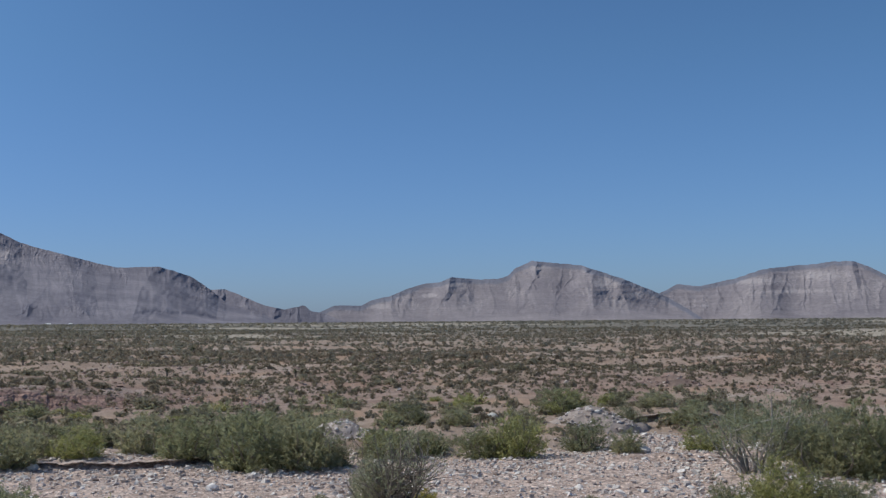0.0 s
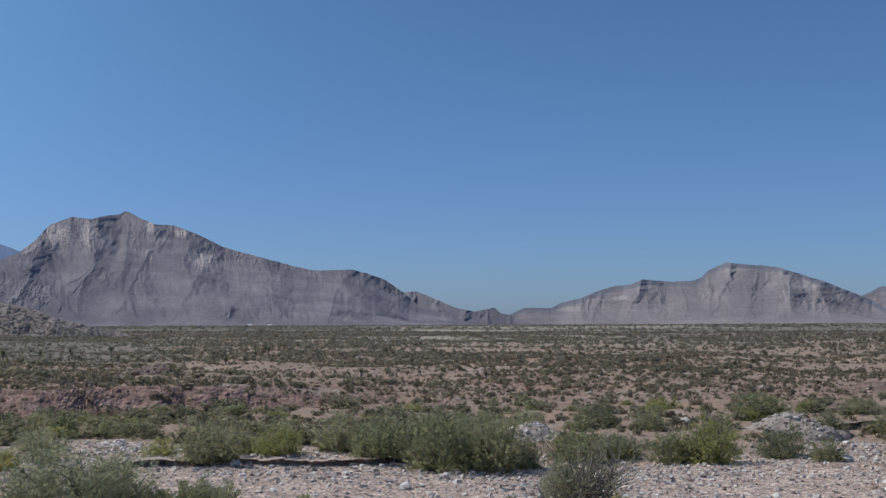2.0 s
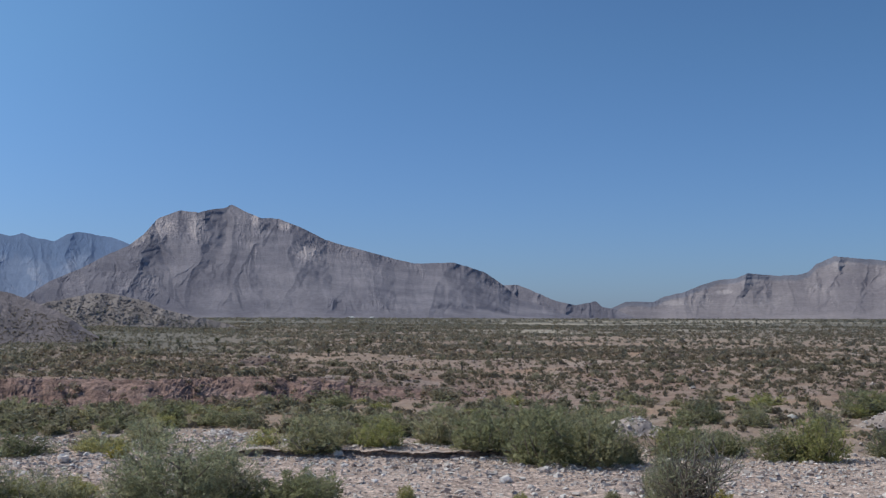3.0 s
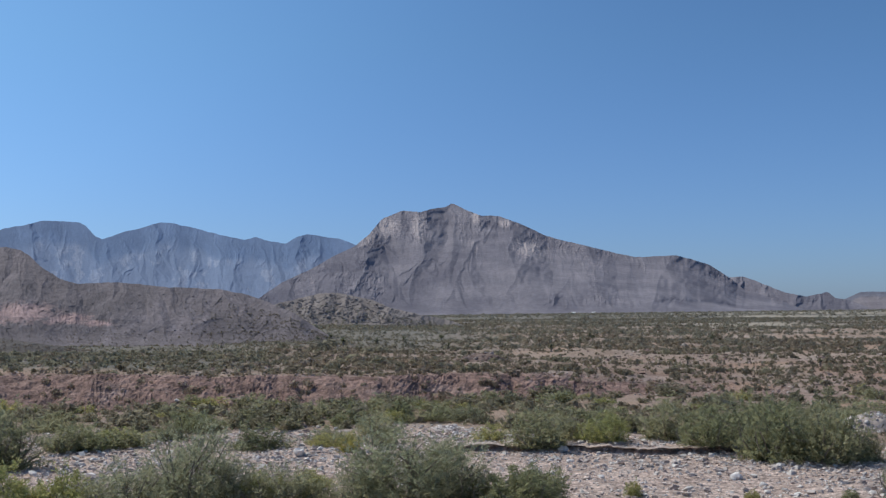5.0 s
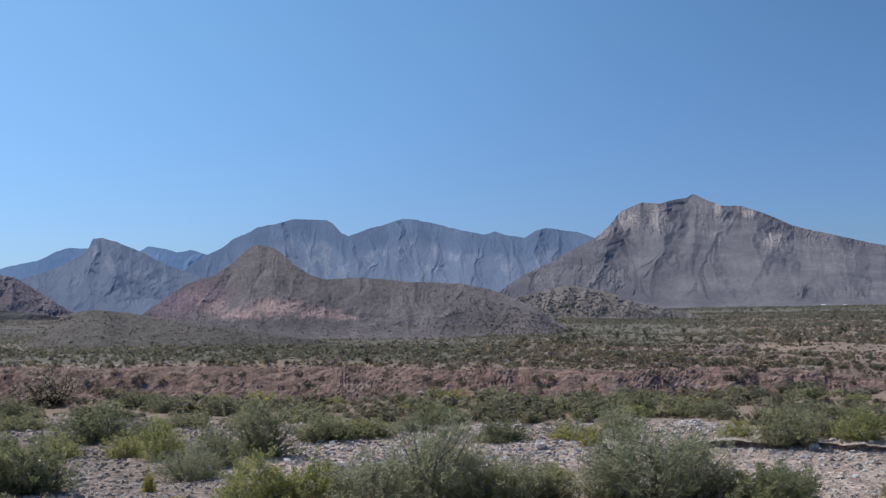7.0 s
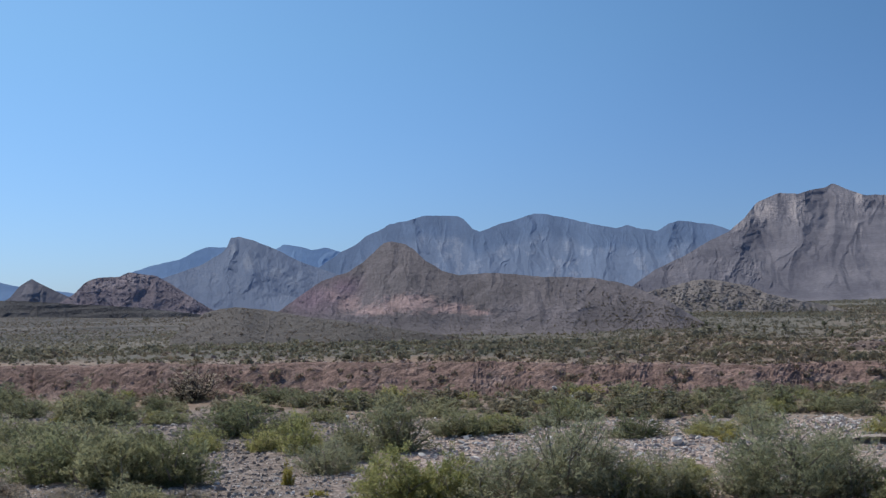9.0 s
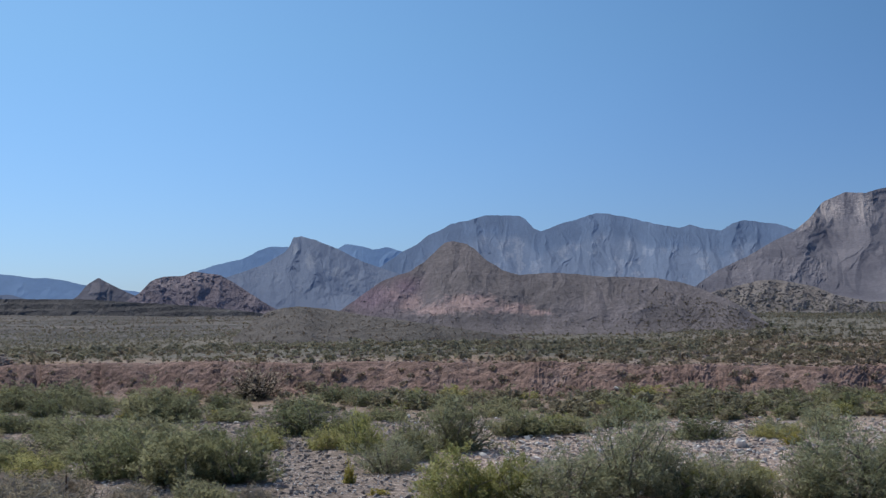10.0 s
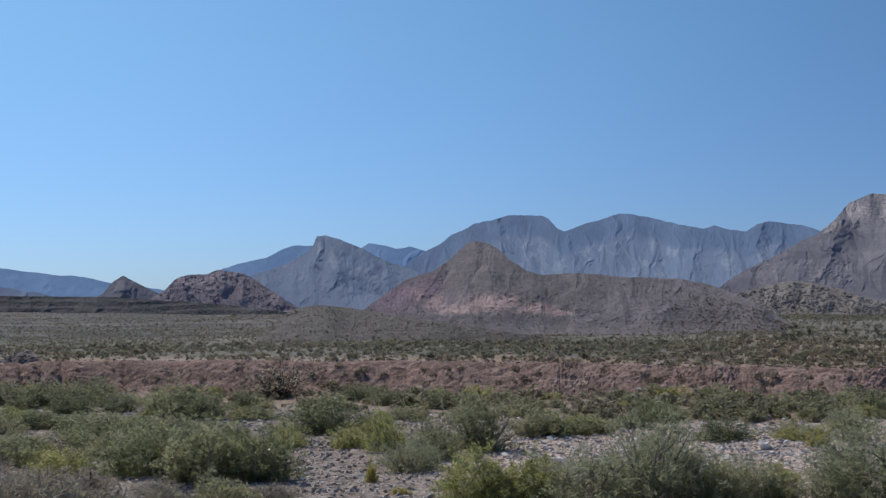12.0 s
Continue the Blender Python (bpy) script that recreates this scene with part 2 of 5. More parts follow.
def leaf_material(name, a, b, c, glow=0.65, lace=26.0, gap=0.46):
    """Sprays of fine leaves that vary from spray to spray and a little from plant to plant, with gaps between the leaves; light shines through."""
    m, nodes, links, bsdf = shader(name, 0.7)
    geo = nodes.new("ShaderNodeNewGeometry")
    col = ramp(nodes, links, geo.outputs["Random Per Island"], [(0.0, a), (0.5, b), (1.0, c)])
    info = nodes.new("ShaderNodeObjectInfo")
    tint = ramp(nodes, links, info.outputs["Random"], [(0.0, (0.85, 0.88, 0.8)), (1.0, (1.15, 1.1, 1.1))])
    col = mix(nodes, links, 1.0, col, tint, "MULTIPLY")
    links.new(col, bsdf.inputs["Base Color"])
    thin = nodes.new("ShaderNodeBsdfTranslucent")
    links.new(col, thin.inputs["Color"])
    both = nodes.new("ShaderNodeMixShader")
    both.inputs[0].default_value = glow
    links.new(bsdf.outputs[0], both.inputs[1])
    links.new(thin.outputs[0], both.inputs[2])
    gaps, clear, leafy = noise_at(nodes, links, geo.outputs["Position"], lace, 2, 0.6), nodes.new("ShaderNodeBsdfTransparent"), nodes.new("ShaderNodeMixShader")
    links.new(ramp(nodes, links, gaps, [(gap, grey(0.0)), (gap + 0.06, grey(1.0))]), leafy.inputs[0])
    links.new(clear.outputs[0], leafy.inputs[1])
    links.new(both.outputs[0], leafy.inputs[2])
    links.new(leafy.outputs[0], nodes["Material Output"].inputs["Surface"])
    return m


def speckled(name, stops, scale, rough=0.9, bump=0.02):
    m, nodes, links, bsdf = shader(name, rough)
    geo = nodes.new("ShaderNodeNewGeometry")
    fine = noise_at(nodes, links, geo.outputs["Position"], scale, 5, 0.7)
    col = ramp(nodes, links, geo.outputs["Random Per Island"], stops)
    info = nodes.new("ShaderNodeObjectInfo")
    col = mix(nodes, links, 1.0, col, ramp(nodes, links, info.outputs["Random"], [(0.0, grey(0.75)), (1.0, grey(1.15))]), "MULTIPLY")
    col = mix(nodes, links, 0.8, col, ramp(nodes, links, fine, [(0.3, grey(0.65)), (0.7, grey(1.2))]), "MULTIPLY")
    links.new(col, bsdf.inputs["Base Color"])
    relief(nodes, links, bsdf, fine, 0.7, bump)
    return m


GROUND = ground_material()
BARK = speckled("grey_bark", [(0, (0.19, 0.16, 0.13)), (1, (0.31, 0.275, 0.235))], 30, 0.9, 0.01)
DRY_BARK = speckled("bleached_bark", [(0, (0.28, 0.25, 0.22)), (1, (0.42, 0.39, 0.35))], 30, 0.9, 0.01)
STONE = speckled("river_stone", [(0, (0.412, 0.322, 0.276)), (0.3, (0.597, 0.510, 0.456)), (0.7, (0.742, 0.666, 0.609)), (1, (0.880, 0.832, 0.774))], 9, 0.85, 0.02)
WHITE_STONE = speckled("limestone", [(0, (0.62, 0.59, 0.52)), (1, (0.68, 0.65, 0.58))], 9, 0.85, 0.02)
EARTH_CLOD = speckled("red_clod", [(0, (0.30, 0.20, 0.16)), (0.5, (0.40, 0.285, 0.235)), (0.85, (0.47, 0.365, 0.31)), (1, (0.62, 0.55, 0.49))], 9, 0.95, 0.02)
WILLOW_LEAF = leaf_material("grey_green_leaf", (0.29, 0.3, 0.2), (0.335, 0.345, 0.23), (0.39, 0.395, 0.275), gap=0.49)
CREOSOTE_LEAF = leaf_material("olive_leaf", (0.28, 0.282, 0.172), (0.326, 0.326, 0.2), (0.375, 0.372, 0.235))
BRIGHT_LEAF = leaf_material("yellow_green_leaf", (0.31, 0.32, 0.13), (0.39, 0.385, 0.17), (0.47, 0.45, 0.24))
YELLOW_LEAF = leaf_material("yellow_leaf", (0.34, 0.31, 0.08), (0.44, 0.39, 0.12), (0.5, 0.43, 0.17))
DRY_LEAF = leaf_material("dry_twig", (0.329, 0.278, 0.210), (0.439, 0.372, 0.295), (0.537, 0.462, 0.375))
SCRUB_LEAF = leaf_material("scrub_leaf", (0.198, 0.166, 0.127), (0.264, 0.223, 0.172), (0.345, 0.298, 0.236), lace=9.0, gap=0.4)
FAN_LEAF = leaf_material("blackbrush_leaf", (0.205, 0.172, 0.145), (0.255, 0.218, 0.184), (0.325, 0.283, 0.238), lace=7.0, gap=0.4)
SCRUB_GREEN = leaf_material("green_scrub_leaf", (0.22, 0.205, 0.145), (0.285, 0.265, 0.19), (0.37, 0.34, 0.255), lace=10.0, gap=0.4)
YUCCA_LEAF = leaf_material("yucca_blade", (0.09, 0.1, 0.06), (0.14, 0.15, 0.09), (0.2, 0.19, 0.13))
STEEL = speckled("rusty_steel", [(0, (0.09, 0.06, 0.045)), (1, (0.13, 0.09, 0.07))], 40, 0.7, 0.003)
WHITE_WALL = speckled("white_wall", [(0, (0.76, 0.75, 0.72)), (1, (0.8, 0.79, 0.76))], 2, 0.8, 0.01)

# A little of the haze's blue is mixed into this grey.
ROCK_MAIN = rock_material("grey_limestone", (0.157, 0.149, 0.18), (0.254, 0.236, 0.262), (0.3, 0.276, 0.293), 110, 0.1, (0.50, 0.435, 0.425), 0.8, 0.2, 0.5, (0.165, 0.17, 0.21), 0.3)
ROCK_PALE = rock_material("pale_limestone", (0.235, 0.210, 0.226), (0.308, 0.275, 0.283), (0.37, 0.335, 0.338), 150, 0.2, (0.48, 0.43, 0.42), 0.5, 0.2, 0.45, (0.20, 0.20, 0.235), 0.3)
# Blue haze is painted into these base colours, strongest on the farthest range.
ROCK_BLUE_HAZE = rock_material("haze_blue_limestone", (0.200, 0.262, 0.380), (0.232, 0.292, 0.408), (0.262, 0.315, 0.425), 160, 0.0, (0.36, 0.40, 0.495), 0.6, 0.05, 0.2, (0.165, 0.235, 0.365), 0.35)
ROCK_FAR_HAZE = rock_material("far_haze_blue_rock", (0.235, 0.370, 0.585), (0.250, 0.385, 0.595), (0.255, 0.390, 0.600), 400, rugged=0.1, grain=0.2)
ROCK_FIN_HAZE = rock_material("haze_grey_rock", (0.190, 0.235, 0.335), (0.228, 0.272, 0.368), (0.265, 0.302, 0.385), 90, 0.0, (0.36, 0.385, 0.45), 0.6, 0.1, 0.2, ribs=0.25)
ROCK_HILL = rock_material("brown_grey_rock", (0.168, 0.147, 0.152), (0.248, 0.214, 0.219), (0.35, 0.304, 0.3), 11, 0.2, (0.57, 0.39, 0.355), 0.75, 0.6, 0.85, (0.29, 0.205, 0.245), 0.8)
ROCK_RED = rock_material("red_sandstone", (0.235, 0.195, 0.220), (0.325, 0.262, 0.285), (0.41, 0.345, 0.36), 60, 0.15, (0.46, 0.38, 0.39), 0.6, ribs=0.4)
ROCK_LAVA = rock_material("dark_lava", (0.085, 0.08, 0.084), (0.14, 0.13, 0.13), (0.175, 0.16, 0.16), 50)
ROCK_KNOLL = rock_material("knoll_boulders", (0.225, 0.192, 0.174), (0.30, 0.260, 0.238), (0.385, 0.333, 0.307), 12)
ROCK_SPUR = rock_material("dark_brown_rock", (0.105, 0.095, 0.088), (0.185, 0.162, 0.145), (0.2, 0.178, 0.16), 24)
LEDGE = speckled("caked_gravel", [(0, (0.42, 0.34, 0.295)), (1, (0.45, 0.37, 0.325))], 8, 0.95, 0.05)
RIM_GREEN = leaf_material("dark_shrub_leaf", (0.18, 0.178, 0.128), (0.218, 0.213, 0.155), (0.258, 0.25, 0.19), lace=9.0, gap=0.4)
PLAIN_GREEN = leaf_material("plain_green_leaf", (0.184, 0.176, 0.136), (0.238, 0.226, 0.177), (0.31, 0.293, 0.234), lace=5.0)
DARK_BARK = speckled("dark_bark", [(0, (0.06, 0.05, 0.042)), (1, (0.11, 0.092, 0.078))], 30, 0.9, 0.01)


# ---- ground ----
def wash_edge(az):
    """How far the bare gravel of the wash reaches."""
    return np.interp(az, (-60, -19, -12, -9, -5, 0, 5, 11, 15, 19, 24, 32, 38, 43, 54, 60, 75), (42, 41, 50, 53, 46, 45.5, 43, 46, 47, 48, 53, 53, 53, 55, 62, 70, 72))


def bank_foot(az):
    return np.interp(az, (-60, 14, 20, 24, 27, 34, 40, 48, 54, 60, 64, 90), (72, 71, 67.5, 65.5, 62.5, 63.5, 64.5, 68.5, 71.5, 77.5, 80.5, 86))


def bank_height(az):
    return np.interp(az, (-60, 2, 10, 18, 27, 35, 42, 50, 60, 65, 90), (0.6, 0.65, 0.9, 1.2, 1.5, 1.6, 1.85, 1.85, 1.9, 1.9, 1.9))


def plain_height(r):
    return np.interp(np.log(np.maximum(r, 1)), np.log((60, 150, 300, 600, 1200, 2500, 5200)), (0, 0.45, 1.1, 2.1, 2.9, 3.2, 3.4))


def wash_step(az):
    """The line of the small cut in the gravel, and its height."""
    r = 44.2 + 0.5 * np.sin(np.asarray(az) * 0.35) + 0.5 * value_noise(np.asarray(az) * 0.9, 3.0, 5)
    h = 0.26 * smooth(8.5, 11, az) * (1 - smooth(23, 26, az)) + 0.16 * smooth(-21, -18, az) * (1 - smooth(-9, -6, az))
    return r, h


def ground_z(az, r):
    az, r = np.broadcast_arrays(np.asarray(az, float), np.asarray(r, float))
    x, y = -np.sin(np.radians(az)) * r, np.cos(np.radians(az)) * r
    z = 3.4 * (1 - smooth(7, 20, r))                                     # the embankment
    step_r, step_h = wash_step(az)
    z = z + step_h * smooth(0, 0.25, r - step_r - 0.35 * (value_noise(x * 1.3, y * 1.3, 9) - 0.5)) * (1 - smooth(2, 9, r - step_r))
    z = z + 0.34 * smooth(-13.5, -12.5, az) * (1 - smooth(-8.6, -7.8, az)) * smooth(0, 0.3, r - 57 - 1.5 * value_noise(az * 0.8, 1.0, 19)) * (1 - smooth(3, 12, r - 57))
    edge, foot, high = wash_edge(az), bank_foot(az), bank_height(az)
    z = z + 0.35 * smooth(-1.0, 10, r - edge)
    gully = ridged(az * 0.55, r * 0.03, 31, 2) - 0.5
    run = 4.6 + 22 * (1 - smooth(6, 22, az))                             # steep where the cut bank is fresh
    rise = smooth(0, 1, (r - foot - (1.4 + 3.0 * smooth(54, 60, az)) * gully * smooth(8, 20, az)) / run)
    z = z + (high - 0.25) * rise
    level = smooth(30, 37, az) * (1 - smooth(170, 280, r))            # the terrace stays level below the hills
    z = z + plain_height(r) * smooth(0, 40, r - foot) * (1 - 0.85 * level)
    fan = (0.12 * smooth(27, 50, az) + 0.88 * smooth(53, 67, az)) * (1 - smooth(100, 140, az))
    z = z + fan * (np.interp(r, (150, 300, 450, 620, 900, 1600, 5200), (0, 0.6, 1.7, 3.9, 6.0, 9.0, 9.0)))
    rough = (fbm(x * 0.35, y * 0.35, 3, 3) - 0.5) * 0.22 + (fbm(x * 1.7, y * 1.7, 8, 2) - 0.5) * 0.10
    hummock = (fbm(x * 0.045, y * 0.045, 12, 3) - 0.5)
    z = z + rough * smooth(18, 26, r) * (1 - smooth(300, 900, r)) + hummock * (1.1 - 0.7 * level) * smooth(0, 25, r - foot - 8) * (1 - smooth(400, 1200, r))
    z = z + 0.75 * (ridged(x * 0.055, y * 0.055, 141, 3, 0.55) - 0.5) * smooth(0, 12, r - foot - run) * (1 - smooth(130, 220, r)) * (1 - 0.6 * smooth(24, 34, az))
    z = z + 0.15 * rise * (1 - rise) * 4 * (ridged(az * 2.6 + 1.5 * fbm(az * 0.8, r * 0.2, 78, 2), r * 0.2, 77, 4, 0.7) - 0.5) * smooth(8, 20, az)
    z = z + 0.3 * rise * (1 - 0.75 * rise) * (fbm(x * 0.8, y * 0.8, 87, 3, 0.6) - 0.5) * smooth(8, 20, az)
    return z


def pale_strip(az, r):
    """Strips of pale dry grass far out on the plain."""
    n = fbm(az * 0.09, np.log(np.maximum(r, 1)) * 7.0, 83, 3)
    return 0.85 * smooth(0.54, 0.62, n) * smooth(170, 260, r) * (1 - smooth(900, 1500, r)) * (1 - smooth(9, 16, az))


def build_ground():
    az = np.concatenate([np.arange(-26, 72, 0.28), np.arange(72, 334, 6)])
    r = np.concatenate([[0.01, 2, 4, 6], np.arange(8, 32, 2), np.arange(32, 58, 0.2), np.arange(58, 64, 0.5), np.arange(64, 92, 0.3), np.arange(92, 180, 1.3), np.geomspace(180, 4990, 62)])
    A, Rr = np.meshgrid(az, r)
    Z = ground_z(A, Rr)
    V = np.stack([-np.sin(np.radians(A)) * Rr, np.cos(np.radians(A)) * Rr, Z], -1).reshape(-1, 3)
    F = grid_faces(len(r), len(az), closed=True)[:, ::-1]
    me = mesh_from("ground", V, F, GROUND, True)
    noise_edge = (fbm(V[:, 0] * 0.25, V[:, 1] * 0.25, 41, 3) - 0.5) * 5
    a, rr = A.ravel(), Rr.ravel()
    zone = np.zeros((len(V), 4), np.float32)
    zone[:, 0] = 1 - smooth(0, 3, rr - wash_edge(a) + noise_edge)
    bank = smooth(-2, 1, rr - bank_foot(a) + 0.3 * noise_edge) * (1 - smooth(5, 9, rr - bank_foot(a) + 0.4 * noise_edge))
    slope = 0.45 * smooth(0, 6, rr - 64 + noise_edge) * (1 - smooth(20, 40, rr - 66 + noise_edge)) * smooth(0.34, 0.55, fbm(a * 0.35, rr * 0.09, 55, 3))
    zone[:, 1] = np.maximum(bank * smooth(8, 18, a), slope * (1 - smooth(14, 20, a)))
    zone[:, 2] = np.maximum(smooth(120, 420, rr + 8 * noise_edge), smooth(18, 26, a) * smooth(102, 128, rr + 2 * noise_edge))
    zone[:, 2] = np.maximum(zone[:, 2], smooth(28, 36, a) * smooth(9, 18, rr - bank_foot(a) + noise_edge))
    zone[:, 3] = pale_strip(a, rr)
    at = me.color_attributes.new("zone", "FLOAT_COLOR", "POINT")
    at.data.foreach_set("color", zone.ravel())
    fan = me.attributes.new("fan", "FLOAT", "POINT")
    fan.data.foreach_set("value", (0.9 * smooth(30, 40, a + noise_edge) * smooth(135, 175, rr + 2 * noise_edge)).astype(np.float32))
    dull_gravel = me.attributes.new("dull_gravel", "FLOAT", "POINT")
    dull_gravel.data.foreach_set("value", smooth(42, 47, a + noise_edge).astype(np.float32))
    return tagged(new("ground", me), "pale gravel wash below a red cut bank and stony tan desert plain", "desert ground", kind="structure")


build_ground()


def cut_bank():
    """The fresh face of the cut bank: earth with rills, clods and a crumbling lip."""
    az = np.arange(11, 67, 0.075)
    k = np.concatenate([np.linspace(-0.8, 5.4, 34), [5.9, 6.8]])
    A, K = np.meshgrid(az, k)
    gully = ridged(A * 0.55, 62 * 0.03, 31, 2) - 0.5
    R = bank_foot(A) + (1.4 + 3.0 * smooth(54, 60, A)) * gully * smooth(8, 20, A) + K
    x, y = A * 1.13, K
    Z = ground_z(A, R)
    face = smooth(-0.6, 0.6, K) * (1 - smooth(4.2, 5.6, K))
    rill = ridged(x * 0.8 + 0.55 * y + 1.2 * fbm(x * 0.6, y * 0.5, 5, 3), y * 0.5, 93, 4, 0.65) - 0.5
    clod = ridged(x * 2.6, y * 2.6, 97, 3, 0.7) - 0.5
    Z = Z + face * (0.16 * rill + 0.24 * clod * (0.4 + smooth(0.4, 0.65, fbm(x * 0.25, y * 0.3, 99, 2)))) + 0.05 - 0.25 * smooth(5.5, 6.8, K) - 0.25 * (1 - smooth(-0.8, -0.2, K)) - 0.5 * (1 - smooth(11, 13, A)) - 0.4 * smooth(65.5, 67, A)
    R = R - face * 0.12 * rill
    V = np.stack([-np.sin(np.radians(A)) * R, np.cos(np.radians(A)) * R, Z], -1).reshape(-1, 3)
    me = mesh_from("cut_bank", V, grid_faces(len(k), len(az))[:, ::-1], GROUND, False)
    zone = np.zeros((len(V), 4), np.float32)
    zone[:, 1] = (smooth(-0.8, 0.0, K) * (1 - 0.7 * smooth(4.6, 5.8, K + 1.2 * (fbm(x * 0.8, y, 103, 3) - 0.5)))).ravel()
    me.color_attributes.new("zone", "FLOAT_COLOR", "POINT").data.foreach_set("color", zone.ravel())
    return tagged(new("bank", me), "steep red-brown cut bank of crumbling earth with rills", "earth bank", kind="structure")


cut_bank()


def wash_ledge(label, left, right, line, material):
    """The crumbling lip of a small cut in the gravel: an upright face under a slightly overhanging edge."""
    az = np.arange(left, right, 0.05)
    r, h = line(az)
    crumble = 0.6 * (fbm(az * 2.6, 0.5, 23, 5, 0.65) - 0.5)
    r = r - 0.15 + crumble
    low = ground_z(az, r - 0.35)
    h = h * (0.8 + 0.35 * fbm(az * 3.0, 2.5, 27, 3)) * smooth(left, left + 1.2, az) * (1 - smooth(right - 1.2, right, az))
    rows = []
    for out, up in ((0.3, -0.3), (0.32, 0.45), (0.22, 0.72), (-0.04, 0.9), (-0.08, 1.0), (0.1, 1.06), (0.6, 1.0), (1.3, 0.8)):
        rr = r + out + 0.05 * (fbm(az * 9, up * 3.0, 29, 2) - 0.5)
        rows.append(np.stack([-np.sin(np.radians(az)) * rr, np.cos(np.radians(az)) * rr, low + h * up - 0.02], -1))
    me = mesh_from("wash_ledge", np.stack(rows).reshape(-1, 3), grid_faces(len(rows), len(az))[:, ::-1], material, False)
    return tagged(new("wash_ledge", me), label, "ledge", kind="structure")


wash_ledge("small crumbling cut bank in the pale gravel", 9.2, 25.0, wash_step, LEDGE)
wash_ledge("pale slab of caked earth with a dark undercut", -13.4, -8.0, lambda az: (57.2 + 1.5 * value_noise(az * 0.8, 1.0, 19), 0.36 + 0 * az), LEDGE)



# ---- mountains ----
def crest_line(text):
    pts = [tuple(float(v) for v in p.split(",")) for p in text.split()]
    pts.sort()
    return np.array(pts).T


def ribs_and_gullies(X, H, ridge_x, ridge_h, wave, deep, lean, keen, seed, spurs):
    """How far a slope stands proud: ribs that run down from the crest and branch, with gullies between them, like roofs set against each other.
    keen: how steeply the sides of a rib fall away. spurs: metres along at the crest and at the foot, metres proud, steepness of the right side, from and to which part of the height."""
    rng = np.random.default_rng(seed)
    lines = []   # along and up at the top, along and up at the bottom, proud at the top, in the middle and at the bottom
    def rib(x0, h0, x1, h1, p0, pm, p1, sides=1.0, sharp=1.25 * keen):
        lines.append((x0, h0, x1, h1, p0, pm, p1, sharp))
        for k in range(int(rng.integers(4, 8))):
            t = rng.uniform(0.05, 0.85)
            p = p0 + (pm - p0) * t * 2 if t < 0.5 else pm + (p1 - pm) * (t - 0.5) * 2
            side = (1 if rng.uniform() < 0.5 else -1) * rng.uniform(0.45, 1.15)
            drop = (h0 - h1) * rng.uniform(0.16, 0.4) * sides
            xa, ha = x0 + (x1 - x0) * t, h0 + (h1 - h0) * t
            drop = min(drop, ha)
            end = min(p - 0.55 * keen * abs(side) * drop, 0.0)
            lines.append((xa, ha, xa + side * drop, ha - drop, p, 0.5 * (p + end) + 0.12 * keen * drop, end, 1.25 * keen))
    tall = ridge_h.max()
    x = ridge_x[0]
    while x < ridge_x[-1]:
        h = float(np.interp(x, ridge_x, ridge_h)) * rng.uniform(0.8, 1.0)
        if h > 0.12 * tall:
            low = h * rng.uniform(0.0, 0.2)
            big = deep * wave * rng.uniform(0.9, 2.2) * min(1.0, h / (0.5 * tall))
            rib(x, h, x + (-lean + rng.normal() * 0.22) * (h - low), low, 0.0, big, 0.3 * big)
        x += wave * rng.uniform(0.35, 0.9)
    for a0, a1, out, sharp, lo, hi in spurs:
        at = lambda k: a1 + (a0 - a1) * k
        h = float(np.interp(at(min(hi, 1.0)), ridge_x, ridge_h))
        lo, hi = max(lo, 0.0), min(hi, 1.0)
        rib(at(hi), h * hi, at(lo), h * lo, 0.75 * out if hi > 0.95 else 0.0, out, 0.0, 0.7, sharp)
    proud = np.full(X.shape, -0.25 * deep * wave)
    for x0, h0, x1, h1, p0, pm, p1, sharp in lines:
        t = np.clip((h0 - H) / max(h0 - h1, 1e-3), 0, 1)
        p = np.where(t < 0.5, p0 + (pm - p0) * t * 2, pm + (p1 - pm) * (t - 0.5) * 2)
        d = X - (x0 + (x1 - x0) * t)
        past = 0.55 * np.maximum(H - h0, 0) + np.maximum(h1 - H, 0)
        proud = np.maximum(proud, p - np.where(d > 0, 0.75 * keen, sharp) * np.abs(d) - 0.8 * past)
    return proud


